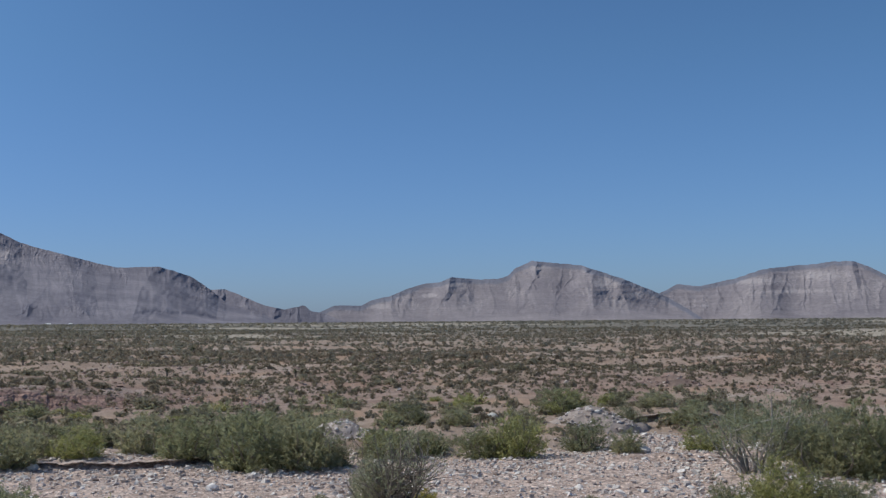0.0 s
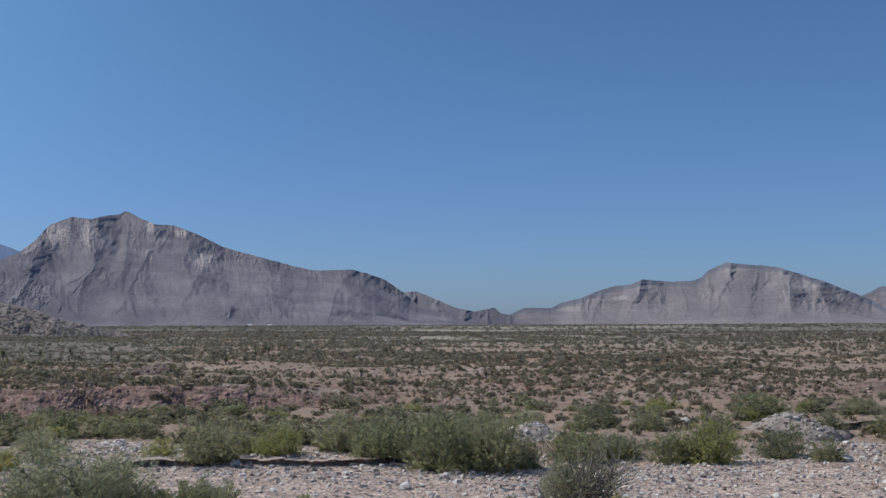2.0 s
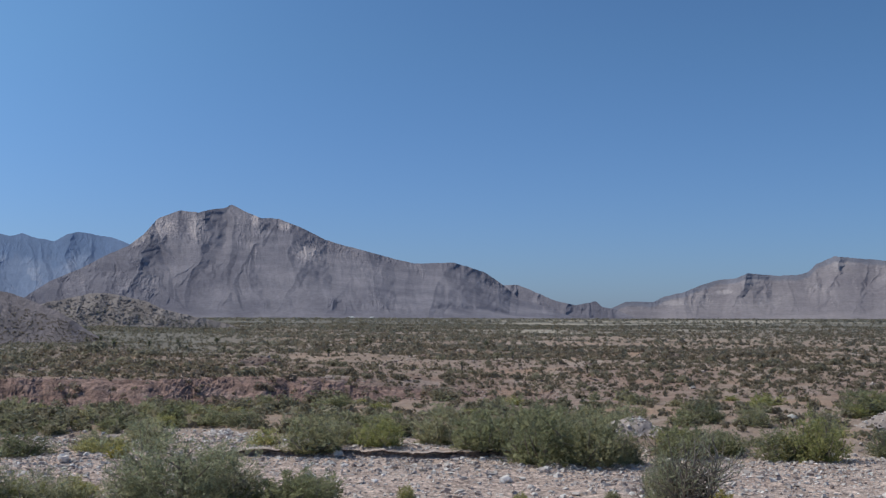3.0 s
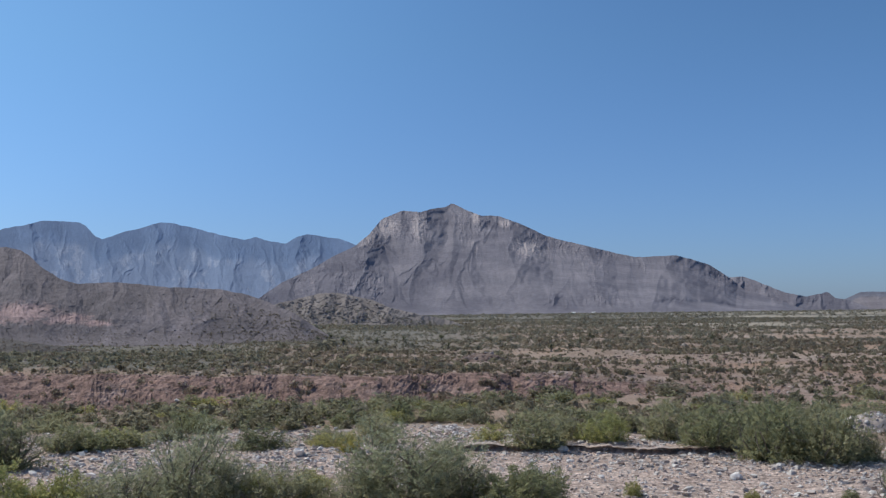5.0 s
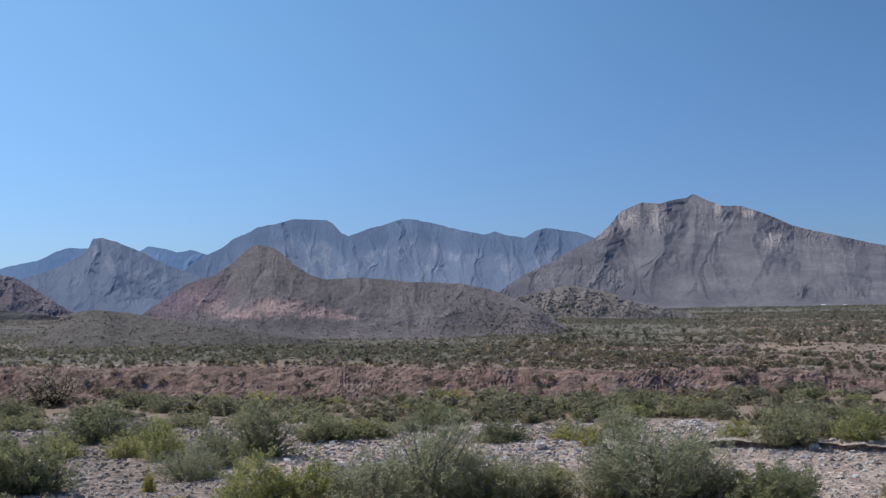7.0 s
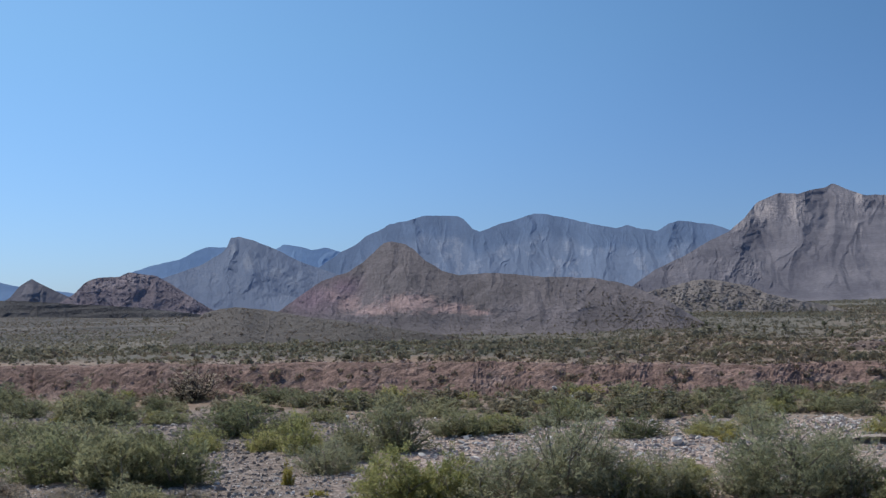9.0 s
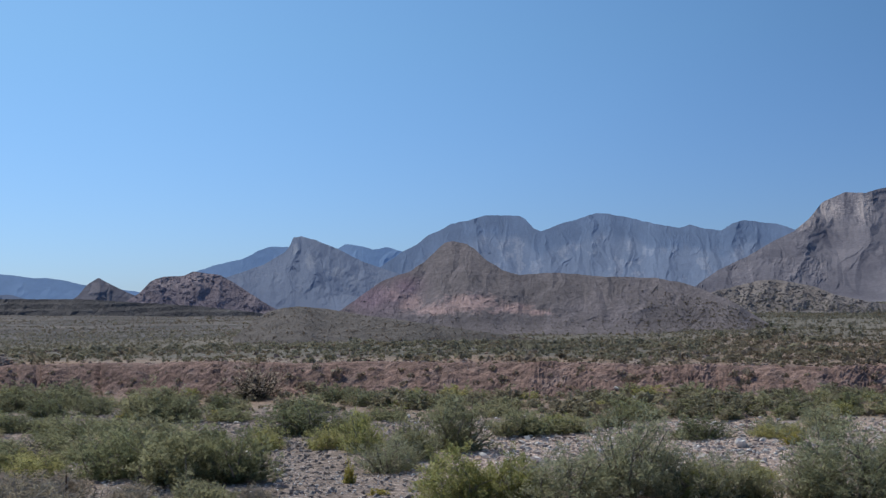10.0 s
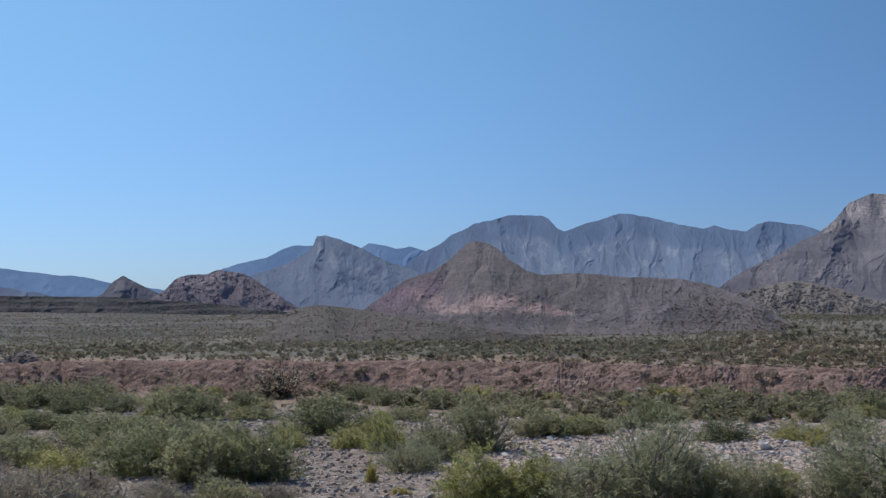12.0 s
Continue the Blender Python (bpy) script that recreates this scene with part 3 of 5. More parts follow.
def mountain(name, label, crest, near, material, wave=170.0, deep=0.2, slope=1.55, seed=1, spurs="", step=0.04, rows=90, foot=-0.12, apron=0.12,
             spots="", stains="", lean=0.0, crag=0.5, flute=1.0, beds=0.0, jag=0.03, fade=0.35, cap=0.0, keen=1.2, mottle=0.0, corners=""):
    """A mountain side from its crest (degrees left, degrees up) and how far off its foot lies. Its slope runs back at
    the rate of its talus, steps up at cliffs, and is carved by gullies that run down it and by crags.
    spurs: (degrees left at the crest, at the foot, metres proud, steepness of the right side, from height, to height)
    of buttresses.
    spots: cliffs of bare pale rock, some of them sunlit faces painted pale; stains: other rock (degrees left, degrees
    up, half widths)."""
    ca, ce = crest_line(crest)
    az = np.arange(ca[0], ca[-1] + 1e-6, step)
    metre = np.radians(1.0) * near
    top = np.interp(az, ca, ce)
    top = np.convolve(np.pad(top, 1, mode="edge"), np.ones(3) / 3, "valid")
    tall = top.max() - foot
    top = np.maximum(top + jag * tall * (fbm(az * metre / 34.0 * 170 / wave, 1.0, seed, 4, 0.6) - 0.5), foot + 0.03)
    u = np.linspace(0, 1, rows) ** 0.95
    E = foot + (top - foot)[None, :] * u[:, None]
    A = np.broadcast_to(az, E.shape)
    X, H = A * metre, (E - foot) * metre
    high = H / (tall * metre)
    where = {}
    for kind, text in (("spot", spots), ("stain", stains)):
        w = np.zeros(E.shape)
        for line in text.split():
            a0, h0, aw, hw = (float(k) for k in line.split(","))
            w = np.maximum(w, np.exp(-((A - a0) / aw) ** 2 - ((E - h0) / hw) ** 2))
        where[kind] = w
    if mottle:   # bare rock that shows through here and there
        bare = fbm((X + lean * H) / wave * 2.2, H / wave * 1.5, seed + 65, 4, 0.6)
        where["spot"] = np.maximum(where["spot"], mottle * smooth(0.5, 0.68, bare) * smooth(0.1, 0.3, u)[:, None])
    if cap:   # a darker second tone along the crest
        below_crest = (1 - E / np.maximum(top, 0.1)) * top / tall + 0.5 * cap * (fbm(X / wave * 3, H / wave * 2, seed + 63, 4, 0.6) - 0.5)
        where["stain"] = np.maximum(where["stain"], 1 - smooth(0.55 * cap, cap, below_crest))
    rag = fbm(X / wave * 5, H / wave * 3.5, seed + 61, 4, 0.6)
    cliff = smooth(0.55, 0.8, where["spot"] + 0.9 * (rag - 0.5))
    back = slope + 2.2 * (1 - smooth(0, apron * tall, E - foot))
    de = np.radians((top - foot) / 1.0)[None, :] * np.diff(u)[:, None]
    R = np.empty(E.shape)
    R[0] = near * (1 + 0.03 * (fbm(az * 0.35, 5.0, seed + 9, 2) - 0.5))
    for i in range(1, rows):
        c = back[i]
        R[i] = R[i - 1] * (1 + c * de[i - 1] / (1 - c * np.tan(np.radians(E[i]))))
    wx = 0.9 * (fbm(X / wave * 1.6, H / wave * 1.6, seed + 21, 4, 0.6) - 0.5)
    wy = 0.9 * (fbm(X / wave * 1.6 + 31, H / wave * 1.6, seed + 25, 4, 0.6) - 0.5)
    proud = ribs_and_gullies(X + 0.45 * wave * wx, H + 0.45 * wave * wy, az * metre, (top - foot) * metre, wave, deep, lean, keen, seed, [
        (a0 * metre, a1 * metre, out, sharp, lo, hi) for a0, a1, out, sharp, lo, hi in ([float(k) for k in line.split(",")] for line in spurs.split())])
    body = smooth(0.0, fade, u)[:, None]
    fine = ridged(X / wave * 4 + wx, H / wave * 3.4 + wy, seed, 5, 0.6) - 0.55
    rough = ridged(X / wave * 11 + 2 * wx, H / wave * 10 + 2 * wy, seed + 80, 4, 0.7) - 0.55
    proud = proud * (0.5 + 0.6 * smooth(0.2, 0.7, high)) * smooth(0.0, 0.5 * fade, u)[:, None] + deep * wave * body * (0.5 * fine + 0.3 * crag * rough)
    pleat = ridged(X / wave * 7 + 3 * wx, H / wave * 1.6, seed + 33, 3, 0.6) - 0.5
    proud = proud + flute * deep * wave * (0.8 * pleat + 0.7 * rough) * np.maximum(cliff, where["spot"] ** 0.5)
    if beds:   # cliffs and ledges, one above the other
        level = H / wave * 5 + 1.5 * (fbm(X / wave * 0.5, H / wave * 0.3, seed + 71, 3) - 0.5)
        lift = level - np.floor(level)
        stair = np.where(lift < 0.65, lift / 0.65, (1 - lift) / 0.35)
        proud = proud + beds * wave / 5 * slope * 0.6 * stair * smooth(0.35, 0.6, fbm(X / wave * 0.8, H / wave * 3, seed + 73, 3)) * body
    for line in corners.split():   # where the range turns away from the sun: degrees left at the crest and at the foot, how sharply, where it turns back, from which height
        a0, a1, rate, until, lo = (float(k) for k in line.split(","))
        edge = a1 + (a0 - a1) * u[:, None] + 0.6 * wx * wave / metre
        back = until + 0.6 * wx * wave / metre
        proud = proud - rate * metre * np.maximum(np.maximum(edge - A, 0) - np.maximum(back - A, 0), 0) * smooth(lo - 0.05, lo + 0.25, u)[:, None]
    R = R - proud
    rear = np.array([0.97, 0.6, 0.05])[:, None]
    Rb = R[-1] + np.array([0.15, 0.8, 2.0])[:, None] * (top - foot) * metre
    Z = EYE + R * np.tan(np.radians(E))
    low = EYE + near * math.tan(radians(foot))
    R, Z, A = np.concatenate([R, Rb]), np.concatenate([Z, low + (Z[-1] - low) * rear]), np.concatenate([A, A[:3]])
    V = np.stack([-np.sin(np.radians(A)) * R, np.cos(np.radians(A)) * R, Z], -1).reshape(-1, 3)
    me = mesh_from(name, V, grid_faces(len(R), len(az))[:, ::-1], material, False)
    pad = lambda k: np.concatenate([k, np.repeat(k[-1:], 3, 0)]).astype(np.float32)
    for kind in ("spot", "stain"):
        at = me.attributes.new(kind, "FLOAT", "POINT")
        at.data.foreach_set("value", pad(where[kind]).ravel())
    run = me.attributes.new("run", "FLOAT_VECTOR", "POINT")   # lines that run down the slope
    run.data.foreach_set("vector", pad(np.stack([X + lean * H + 0.5 * wave * wx, 0.25 * H, 0 * X], -1)).ravel())
    SLOPES[name] = V.reshape(len(R), len(az), 3)[:rows]
    return tagged(new(name, me), label, "mountain", kind="structure")


SLOPES = {}
mountain("mountain_far_west", "hazy blue mountain range on the horizon", "72,2.0 68,2.3 65.3,2.19 64.3,2.07 62.9,1.88 61.7,1.80 60.7,1.54 58,1.12 56,0.6 55,0", 4200, ROCK_FAR_HAZE, 150, 0.04, seed=3, step=0.1, rows=30, keen=0.3)
mountain("mountain_far_saddle", "haze-tinted blue ridge seen between nearer peaks", "44,2.0 45,2.6 46.1,2.82 46.7,3.04 47.5,2.95 48.1,3.14 48.8,3.23 49.2,3.0 50.5,2.95 51.5,3.13 52.3,3.16 52.8,2.98 53.6,2.57 54.6,2.39 55.7,2.09 57,1.6 58.5,1.0 60,0.1", 4100, ROCK_FAR_HAZE, 150, 0.05, seed=5, rows=50, keen=0.4)
# Its darker cap and paler foot paint the haze that thickens lower down.
mountain("mountain_mesa_range", "long haze-tinted blue-grey range with flat-topped cliffs and gullies",
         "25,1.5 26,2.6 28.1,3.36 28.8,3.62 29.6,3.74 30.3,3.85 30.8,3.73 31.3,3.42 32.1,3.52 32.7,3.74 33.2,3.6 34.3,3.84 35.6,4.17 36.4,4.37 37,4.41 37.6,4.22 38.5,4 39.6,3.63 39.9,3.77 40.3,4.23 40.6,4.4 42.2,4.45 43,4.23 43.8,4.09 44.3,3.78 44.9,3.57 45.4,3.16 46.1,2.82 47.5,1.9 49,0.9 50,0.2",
         3100, ROCK_BLUE_HAZE, 85, 0.085, seed=11, slope=2.1, crag=0.3, jag=0.015,
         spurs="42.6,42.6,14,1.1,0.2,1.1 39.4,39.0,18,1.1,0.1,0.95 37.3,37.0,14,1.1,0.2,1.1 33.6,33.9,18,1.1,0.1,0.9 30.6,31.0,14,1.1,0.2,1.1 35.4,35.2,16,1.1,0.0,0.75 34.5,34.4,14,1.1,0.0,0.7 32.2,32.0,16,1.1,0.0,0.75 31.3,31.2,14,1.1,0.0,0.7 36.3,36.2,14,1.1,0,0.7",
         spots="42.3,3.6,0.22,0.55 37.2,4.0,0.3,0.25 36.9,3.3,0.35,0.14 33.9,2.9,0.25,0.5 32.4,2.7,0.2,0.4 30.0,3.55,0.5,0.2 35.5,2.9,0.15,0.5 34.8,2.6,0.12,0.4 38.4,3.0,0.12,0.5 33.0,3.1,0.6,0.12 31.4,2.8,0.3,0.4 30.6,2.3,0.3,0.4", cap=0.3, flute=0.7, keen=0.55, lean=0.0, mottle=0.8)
mountain("mountain_fin", "haze-tinted grey fin-shaped peak with a sheer left edge", "57,0.1 56,0.9 54.4,1.73 52.5,2.37 51.6,2.89 51.35,3.2 51.2,3.58 50.8,3.62 50.2,3.46 49.1,2.99 48.1,2.45 47,2.04 45.5,1.5 44,0.9 43,0.2", 2100, ROCK_FIN_HAZE, 60, 0.1, seed=15, slope=2.0,
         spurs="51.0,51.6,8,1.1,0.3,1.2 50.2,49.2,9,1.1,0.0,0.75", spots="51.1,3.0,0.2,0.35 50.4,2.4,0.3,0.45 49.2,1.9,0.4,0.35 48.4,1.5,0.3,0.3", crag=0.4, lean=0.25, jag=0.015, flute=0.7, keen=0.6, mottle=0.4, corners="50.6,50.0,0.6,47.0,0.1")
mountain("mountain_main", "big grey limestone mountain with pale summit cliffs",
         "34,0.1 33,0.6 31.5,1.6 30,2.3 29,2.85 28.1,3.27 27.4,3.84 26.8,4.54 25.8,4.93 25,4.83 24.2,5.03 23.8,5.07 23.5,5.25 22.9,4.92 22.1,4.63 21.3,4.61 20.3,4.22 19.2,3.66 18.2,3.37 17.2,3.11 15.9,2.76 14.9,2.55 13.9,2.58 13.1,2.6 12.4,2.4 11.6,2.12 10.8,1.56 10.1,0.96 8.4,0.4 7.5,0.0",
         2300, ROCK_MAIN, 95, 0.11, seed=23, slope=2.5, rows=120, crag=0.6, jag=0.012, lean=-0.35,
         spurs="27.2,28.2,34,1.4,0.4,1.15 25.2,24.9,30,1.4,0.4,1.15 30.3,24.8,22,1.6,0.05,0.55 27.6,22.4,18,1.4,0.02,0.5 19.6,15.6,30,1.3,0.0,0.75 24.0,21.6,22,1.2,0.05,0.6 11.4,11.0,16,1.1,0,1.1",
         spots="26.8,4.2,1.0,0.6 27.6,3.6,0.6,0.4 25.1,4.2,0.4,0.75 22.4,4.55,0.22,0.4 20.0,3.05,0.65,0.45 21.0,4.25,0.4,0.22", keen=0.85, corners="13.4,14.3,1.6,10.2,0.0 24.6,24.3,2.0,23.6,0.5 22.0,21.9,1.7,21.3,0.68 20.9,19.9,1.6,18.9,0.3 17.2,16.4,1.1,15.9,0.15 26.0,25.8,1.2,25.5,0.6", mottle=0.35, flute=1.9)
mountain("mountain_low_ridge", "low grey ridge with a rocky knob", "13,0.4 12,1.0 10.8,1.54 10.1,1.56 9,1.09 8.3,0.79 7.4,0.6 7,0.68 6.75,0.72 6.6,0.8 6.45,0.77 6.2,0.54 5.5,0.38 4.6,0.0", 3100, ROCK_MAIN, 90, 0.15, seed=29, rows=44, spurs="10.4,10.2,13.5,1.1,0,1.1", slope=2.2, crag=1.0)
mountain("mountain_pale", "pale grey-pink limestone mountain with a stepped crest",
         "6.8,0.1 5.7,0.48 5.1,0.77 3.8,0.76 3.3,1.02 2.5,1.17 1.7,1.51 0.8,1.77 0.1,1.81 -0.4,2.05 -1.8,1.93 -2.6,1.95 -3.1,2.1 -3.4,2.44 -4.2,2.78 -4.7,2.72 -5.7,2.63 -6.5,2.54 -7.3,2.26 -8.3,1.93 -9.6,1.39 -10.4,1.04 -11.4,0.43 -12,0.0",
         3500, ROCK_PALE, 80, 0.075, seed=37, rows=70, beds=0.2, jag=0.02, spurs="-6.9,-7.2,55,1.1,0.25,0.95 -8.2,-8.9,35,1.1,0.2,0.95 -4.4,-4.6,22,1.1,0.7,1.15 -0.3,0.4,26,1.1,0.3,1.1 2.6,2.2,22,1.1,0,0.9", spots="-4.5,2.5,0.6,0.25 -7.6,1.7,0.8,0.35 -0.6,1.7,0.6,0.25 -9.0,1.1,0.5,0.2 0.6,1.2,0.5,0.15 3.0,0.7,0.8,0.15", apron=0.3, slope=2.2, crag=0.7, lean=-0.2, cap=0.1, keen=0.75, corners="-6.6,-7.0,0.9,-10.5,0.1 -0.4,-0.6,0.7,-1.4,0.3 -18.4,-18.4,1.0,-20,0.2", mottle=0.5, flute=0.6)
mountain("mountain_pale_mesa", "pale banded limestone mountain with a rounded top",
         "-8.4,0.0 -8.8,0.3 -10.1,1.2 -10.9,1.61 -11.9,1.49 -13.5,1.83 -14.7,2.22 -16,2.35 -16.9,2.4 -17.9,2.51 -18.6,2.51 -19.3,2.25 -20,1.86 -21.5,1.5 -24,1.2 -27,0.6 -28,0",
         3960, ROCK_PALE, 80, 0.07, seed=43, rows=70, beds=0.25, jag=0.02, spurs="-18.6,-18.8,20.25,1.1,0.3,1.1 -16.5,-16.5,11.25,1.1,0.1,0.9 -14.2,-14.3,11.25,1.1,0.1,0.8", spots="-14.4,1.7,1.6,0.22 -17.4,1.9,1.2,0.3 -16,1.2,2,0.12", apron=0.2, slope=2.0, crag=0.7, cap=0.1, keen=0.7, mottle=0.5, flute=0.6)
mountain("hill_cone", "brown-grey rocky cone with a long bouldery shoulder",
         "50.5,-1.0 49.5,-0.1 48.9,0.21 47.8,0.99 47,1.51 45.8,1.89 45.1,2.28 44.6,2.75 44.1,3.19 43.7,3.29 43.1,3.15 42.7,2.9 42.2,2.36 41.4,1.87 40.6,1.62 39.1,1.67 38,1.6 36.5,1.43 34.4,1.34 33.1,1.06 31.9,0.59 31.2,0.3 30.6,-0.05 29.9,-0.5 29.2,-0.95 28.4,-1.4",
         140, ROCK_HILL, 7, 0.12, seed=51, rows=110, foot=-1.4, slope=2.3, crag=1.0, jag=0.02, lean=0.7, apron=0.2, flute=0.5, fade=0.6,
         spurs="43.9,44.6,0.8,1.1,0.6,1.2 45.6,46.6,0.7,1.1,0.3,1.1 42.0,42.6,0.5,1.1,0.2,0.9 39.2,38.4,0.5,1.1,0.3,1.15 36.6,35.4,0.5,1.1,0.2,1.1 34.0,33.2,0.4,1.1,0.2,1.1",
         spots="43.0,0.35,1.7,0.5 44.6,0.05,1.2,0.3 45.8,0.4,0.7,0.5 41.0,0.05,1.2,0.3 46.6,0.8,0.5,0.35 39.8,-0.15,0.8,0.18", stains="47.6,0.7,1.5,0.8 46,1.2,0.8,0.5", keen=0.65)
mountain("hill_knoll", "small knoll covered in grey-brown boulders", "36,0.1 34,0.36 32.6,0.46 31.8,0.6 30.6,0.88 29.9,1.07 29.1,1.13 28.2,0.98 27.2,0.71 26.3,0.31 25.4,0.12 23.5,-0.3 22.5,-0.75", 292, ROCK_KNOLL, 9, 0.16, seed=57, rows=60, foot=-0.82, slope=2.2, crag=1.2, jag=0.05, keen=0.9, fade=0.5)
mountain("hill_dome", "reddish-brown rocky dome", "59.8,0 59.2,0.5 58.2,1.13 57.7,1.64 57.2,1.84 56.2,1.88 55.8,2.06 54.6,1.89 54.1,1.6 53.3,1.07 52.3,0.39 51.5,0.0", 1300, ROCK_RED, 45, 0.16, seed=61, rows=60, foot=0.0, slope=1.6, crag=1.0, jag=0.02, spurs="55.6,55.9,11.7,1.1,0.2,1.15 57.2,57.4,6.3,1.1,0.2,1.1", spots="56.8,1.5,0.8,0.25 55.6,1.75,0.7,0.25", keen=0.8)
mountain("hill_small_cone", "small pointed grey hill", "62,0.3 61.6,0.6 60.9,1.03 60.5,1.53 60,1.84 59.6,1.6 58.7,1.13 57.5,0.6 56.8,0.2", 1700, ROCK_MAIN, 60, 0.07, seed=67, rows=40, foot=0.0, slope=1.4, jag=0.015, spurs="60,60,10.8,1.1,0.2,1.15")
mountain("hill_grey_knob", "small grey knob behind the lava mesa", "70,1.2 66,1.4 65.4,1.36 64.8,1.3 64.2,1.1 63.8,1.14 63.2,0.95 62.6,0.8 62,0.3", 1900, ROCK_FIN_HAZE, 60, 0.07, seed=69, foot=0.0, step=0.1, rows=30)
mountain("hill_lava_mesa", "long low dark lava mesa", "80,1.0 72,1.0 65.3,0.97 60.5,0.87 58,0.66 55.4,0.46 52.8,0.1 51.6,-0.1 50.5,-0.4", 600, ROCK_LAVA, 16, 0.1, seed=71, foot=-0.4, slope=1.8, step=0.07, rows=40, crag=1.5, beds=0.3, jag=0.03, apron=0.02, keen=0.8)
mountain("hill_low_spur", "low brown scrubby spur", "54,-1.0 53.3,-0.5 52.9,-0.2 52.4,0.15 51.7,0.3 51,0.36 49.7,0.22 47.9,-0.12 44.9,-0.58 43,-0.9 41.8,-1.12 40,-1.4", 124, ROCK_SPUR, 7, 0.04, seed=75, foot=-1.6, slope=3.2, rows=60, crag=0.5, jag=0.015)


# ---- plants ----


def blades(base, tip, width, rng):
    """Slim three-cornered leaves from base to tip, turned at random about their length."""
    along = tip - base
    side = np.cross(along, rng.normal(size=along.shape))
    side /= np.linalg.norm(side, axis=1)[:, None] + 1e-9
    w = np.asarray(width).reshape(-1, 1) * 0.6
    verts = np.stack([base + side * w, tip, base - side * w], 1).reshape(-1, 3)
    return verts, np.arange(len(base) * 3).reshape(-1, 3)


def tube(points, radii, sides):
    """A tapered tube through points, as vertices and four-cornered faces."""
    p = np.asarray(points, float)
    t = np.gradient(p, axis=0)
    t /= np.linalg.norm(t, axis=1)[:, None]
    a = np.cross(t, (0.31, 0.87, 0.2))
    a /= np.linalg.norm(a, axis=1)[:, None]
    b = np.cross(t, a)
    k = np.arange(sides) * 2 * np.pi / sides
    v = p[:, None] + np.asarray(radii)[:, None, None] * (np.cos(k)[None, :, None] * a[:, None] + np.sin(k)[None, :, None] * b[:, None])
    return v.reshape(-1, 3), grid_faces(len(p), sides, closed=True)


def join(pieces):
    vs, fs, n = [], [], 0
    for v, f in pieces:
        vs.append(v)
        fs.append(f + n)
        n += len(v)
    return np.concatenate(vs), np.concatenate(fs)


def bush_meshes(name, leaf, bark, seed, stems=9, sprays=260, leaves=16, blade=0.05, slim=0.3, low=0.05, upright=0.6, dome=0.75, bare=0.0, hollow=0.35, single=False):
    """A bush one metre high and about one metre wide: forked stems, and a ragged, lobed crown of small leaves set along its sprays."""
    rng = np.random.default_rng(seed)
    wood, lv, lt, lw, stalks = [], [], [], [], []
    tips = []
    for s in range(stems):
        turn = 2 * np.pi * (s + rng.uniform(-0.4, 0.4)) / stems
        out = 0.47 * np.sqrt(rng.uniform(0.02, 1.0))
        high = (1 - 0.6 * (out / 0.5) ** 2) * rng.uniform(0.58, 0.82)
        tip = np.array([np.cos(turn) * out, np.sin(turn) * out, high])
        foot = np.array([np.cos(turn), np.sin(turn), 0]) * rng.uniform(0.02, 0.14)
        k = np.linspace(0, 1, 7)[:, None]
        path = foot + (tip - foot) * k + np.sin(k * np.pi) * rng.normal(size=3) * 0.05
        path[0, 2] = -0.04
        (stalks if single else wood).append(tube(path, np.linspace(0.014, 0.003, 7), 4))
        tips.append(path)
    lobes = rng.normal(size=(7, 3))
    lobes[:, 2] = np.abs(lobes[:, 2])
    lobes /= np.linalg.norm(lobes, axis=1)[:, None]
    for w in range(sprays):
        d = rng.normal(size=3)
        d[2] = abs(d[2]) * rng.uniform(0.2, 1.5)
        d /= np.linalg.norm(d)
        bulge = 0.55 + 0.42 * max(0.0, float(np.max(lobes @ d))) ** 5 + rng.uniform(-0.16, 0.2)
        far = bulge * (hollow + (1 - hollow) * rng.uniform(0, 1) ** 0.55)
        p1 = np.array([d[0] * 0.5, d[1] * 0.5, low + (1 - low) * d[2] ** dome]) * far
        p1[2] = max(p1[2], low * rng.uniform(0.5, 1.5))
        path = tips[int(rng.integers(stems))]
        near = path[int(np.argmin(np.linalg.norm(path - p1 * 0.6, axis=1)))]
        grow = 0.55 * d + np.array([0, 0, upright]) + rng.normal(size=3) * 0.25
        grow /= np.linalg.norm(grow)
        length = rng.uniform(0.10, 0.2)
        p0 = p1 - grow * length
        p0[2] = max(p0[2], 0.01)
        if w % 16 == 0 or bare > 0.3:
            wood.append(tube(np.array([near, (near + p0) / 2 + rng.normal(size=3) * 0.02, p0, p1]), (0.006, 0.005, 0.0035, 0.0018), 3))
        n = int(leaves * (1 - bare) * rng.uniform(0.6, 1.4))
        if n < 1:
            continue
        q = rng.uniform(0.0, 1.05, n)[:, None]
        b0 = p0 + (p1 - p0) * q + rng.normal(size=(n, 3)) * 0.02
        dd = rng.normal(size=(n, 3)) * 0.42 + grow * 0.95
        dd /= np.linalg.norm(dd, axis=1)[:, None]
        ll = blade * rng.uniform(0.6, 1.35, n)
        lv.append(b0)
        lt.append(b0 + dd * ll[:, None])
        lw.append(ll * slim)
    wv, wf = join(wood)
    stem_mesh = mesh_from(name + "_branchwork", wv, wf, bark, True)
    stalks = [mesh_from(name + "_stem", v, f, bark, True) for v, f in stalks]
    fv, ff = blades(np.concatenate(lv), np.concatenate(lt), np.concatenate(lw), rng)
    fv[:, 2] = np.maximum(fv[:, 2], 0.0)
    return stem_mesh, mesh_from(name + "_foliage", fv, ff, leaf), stalks


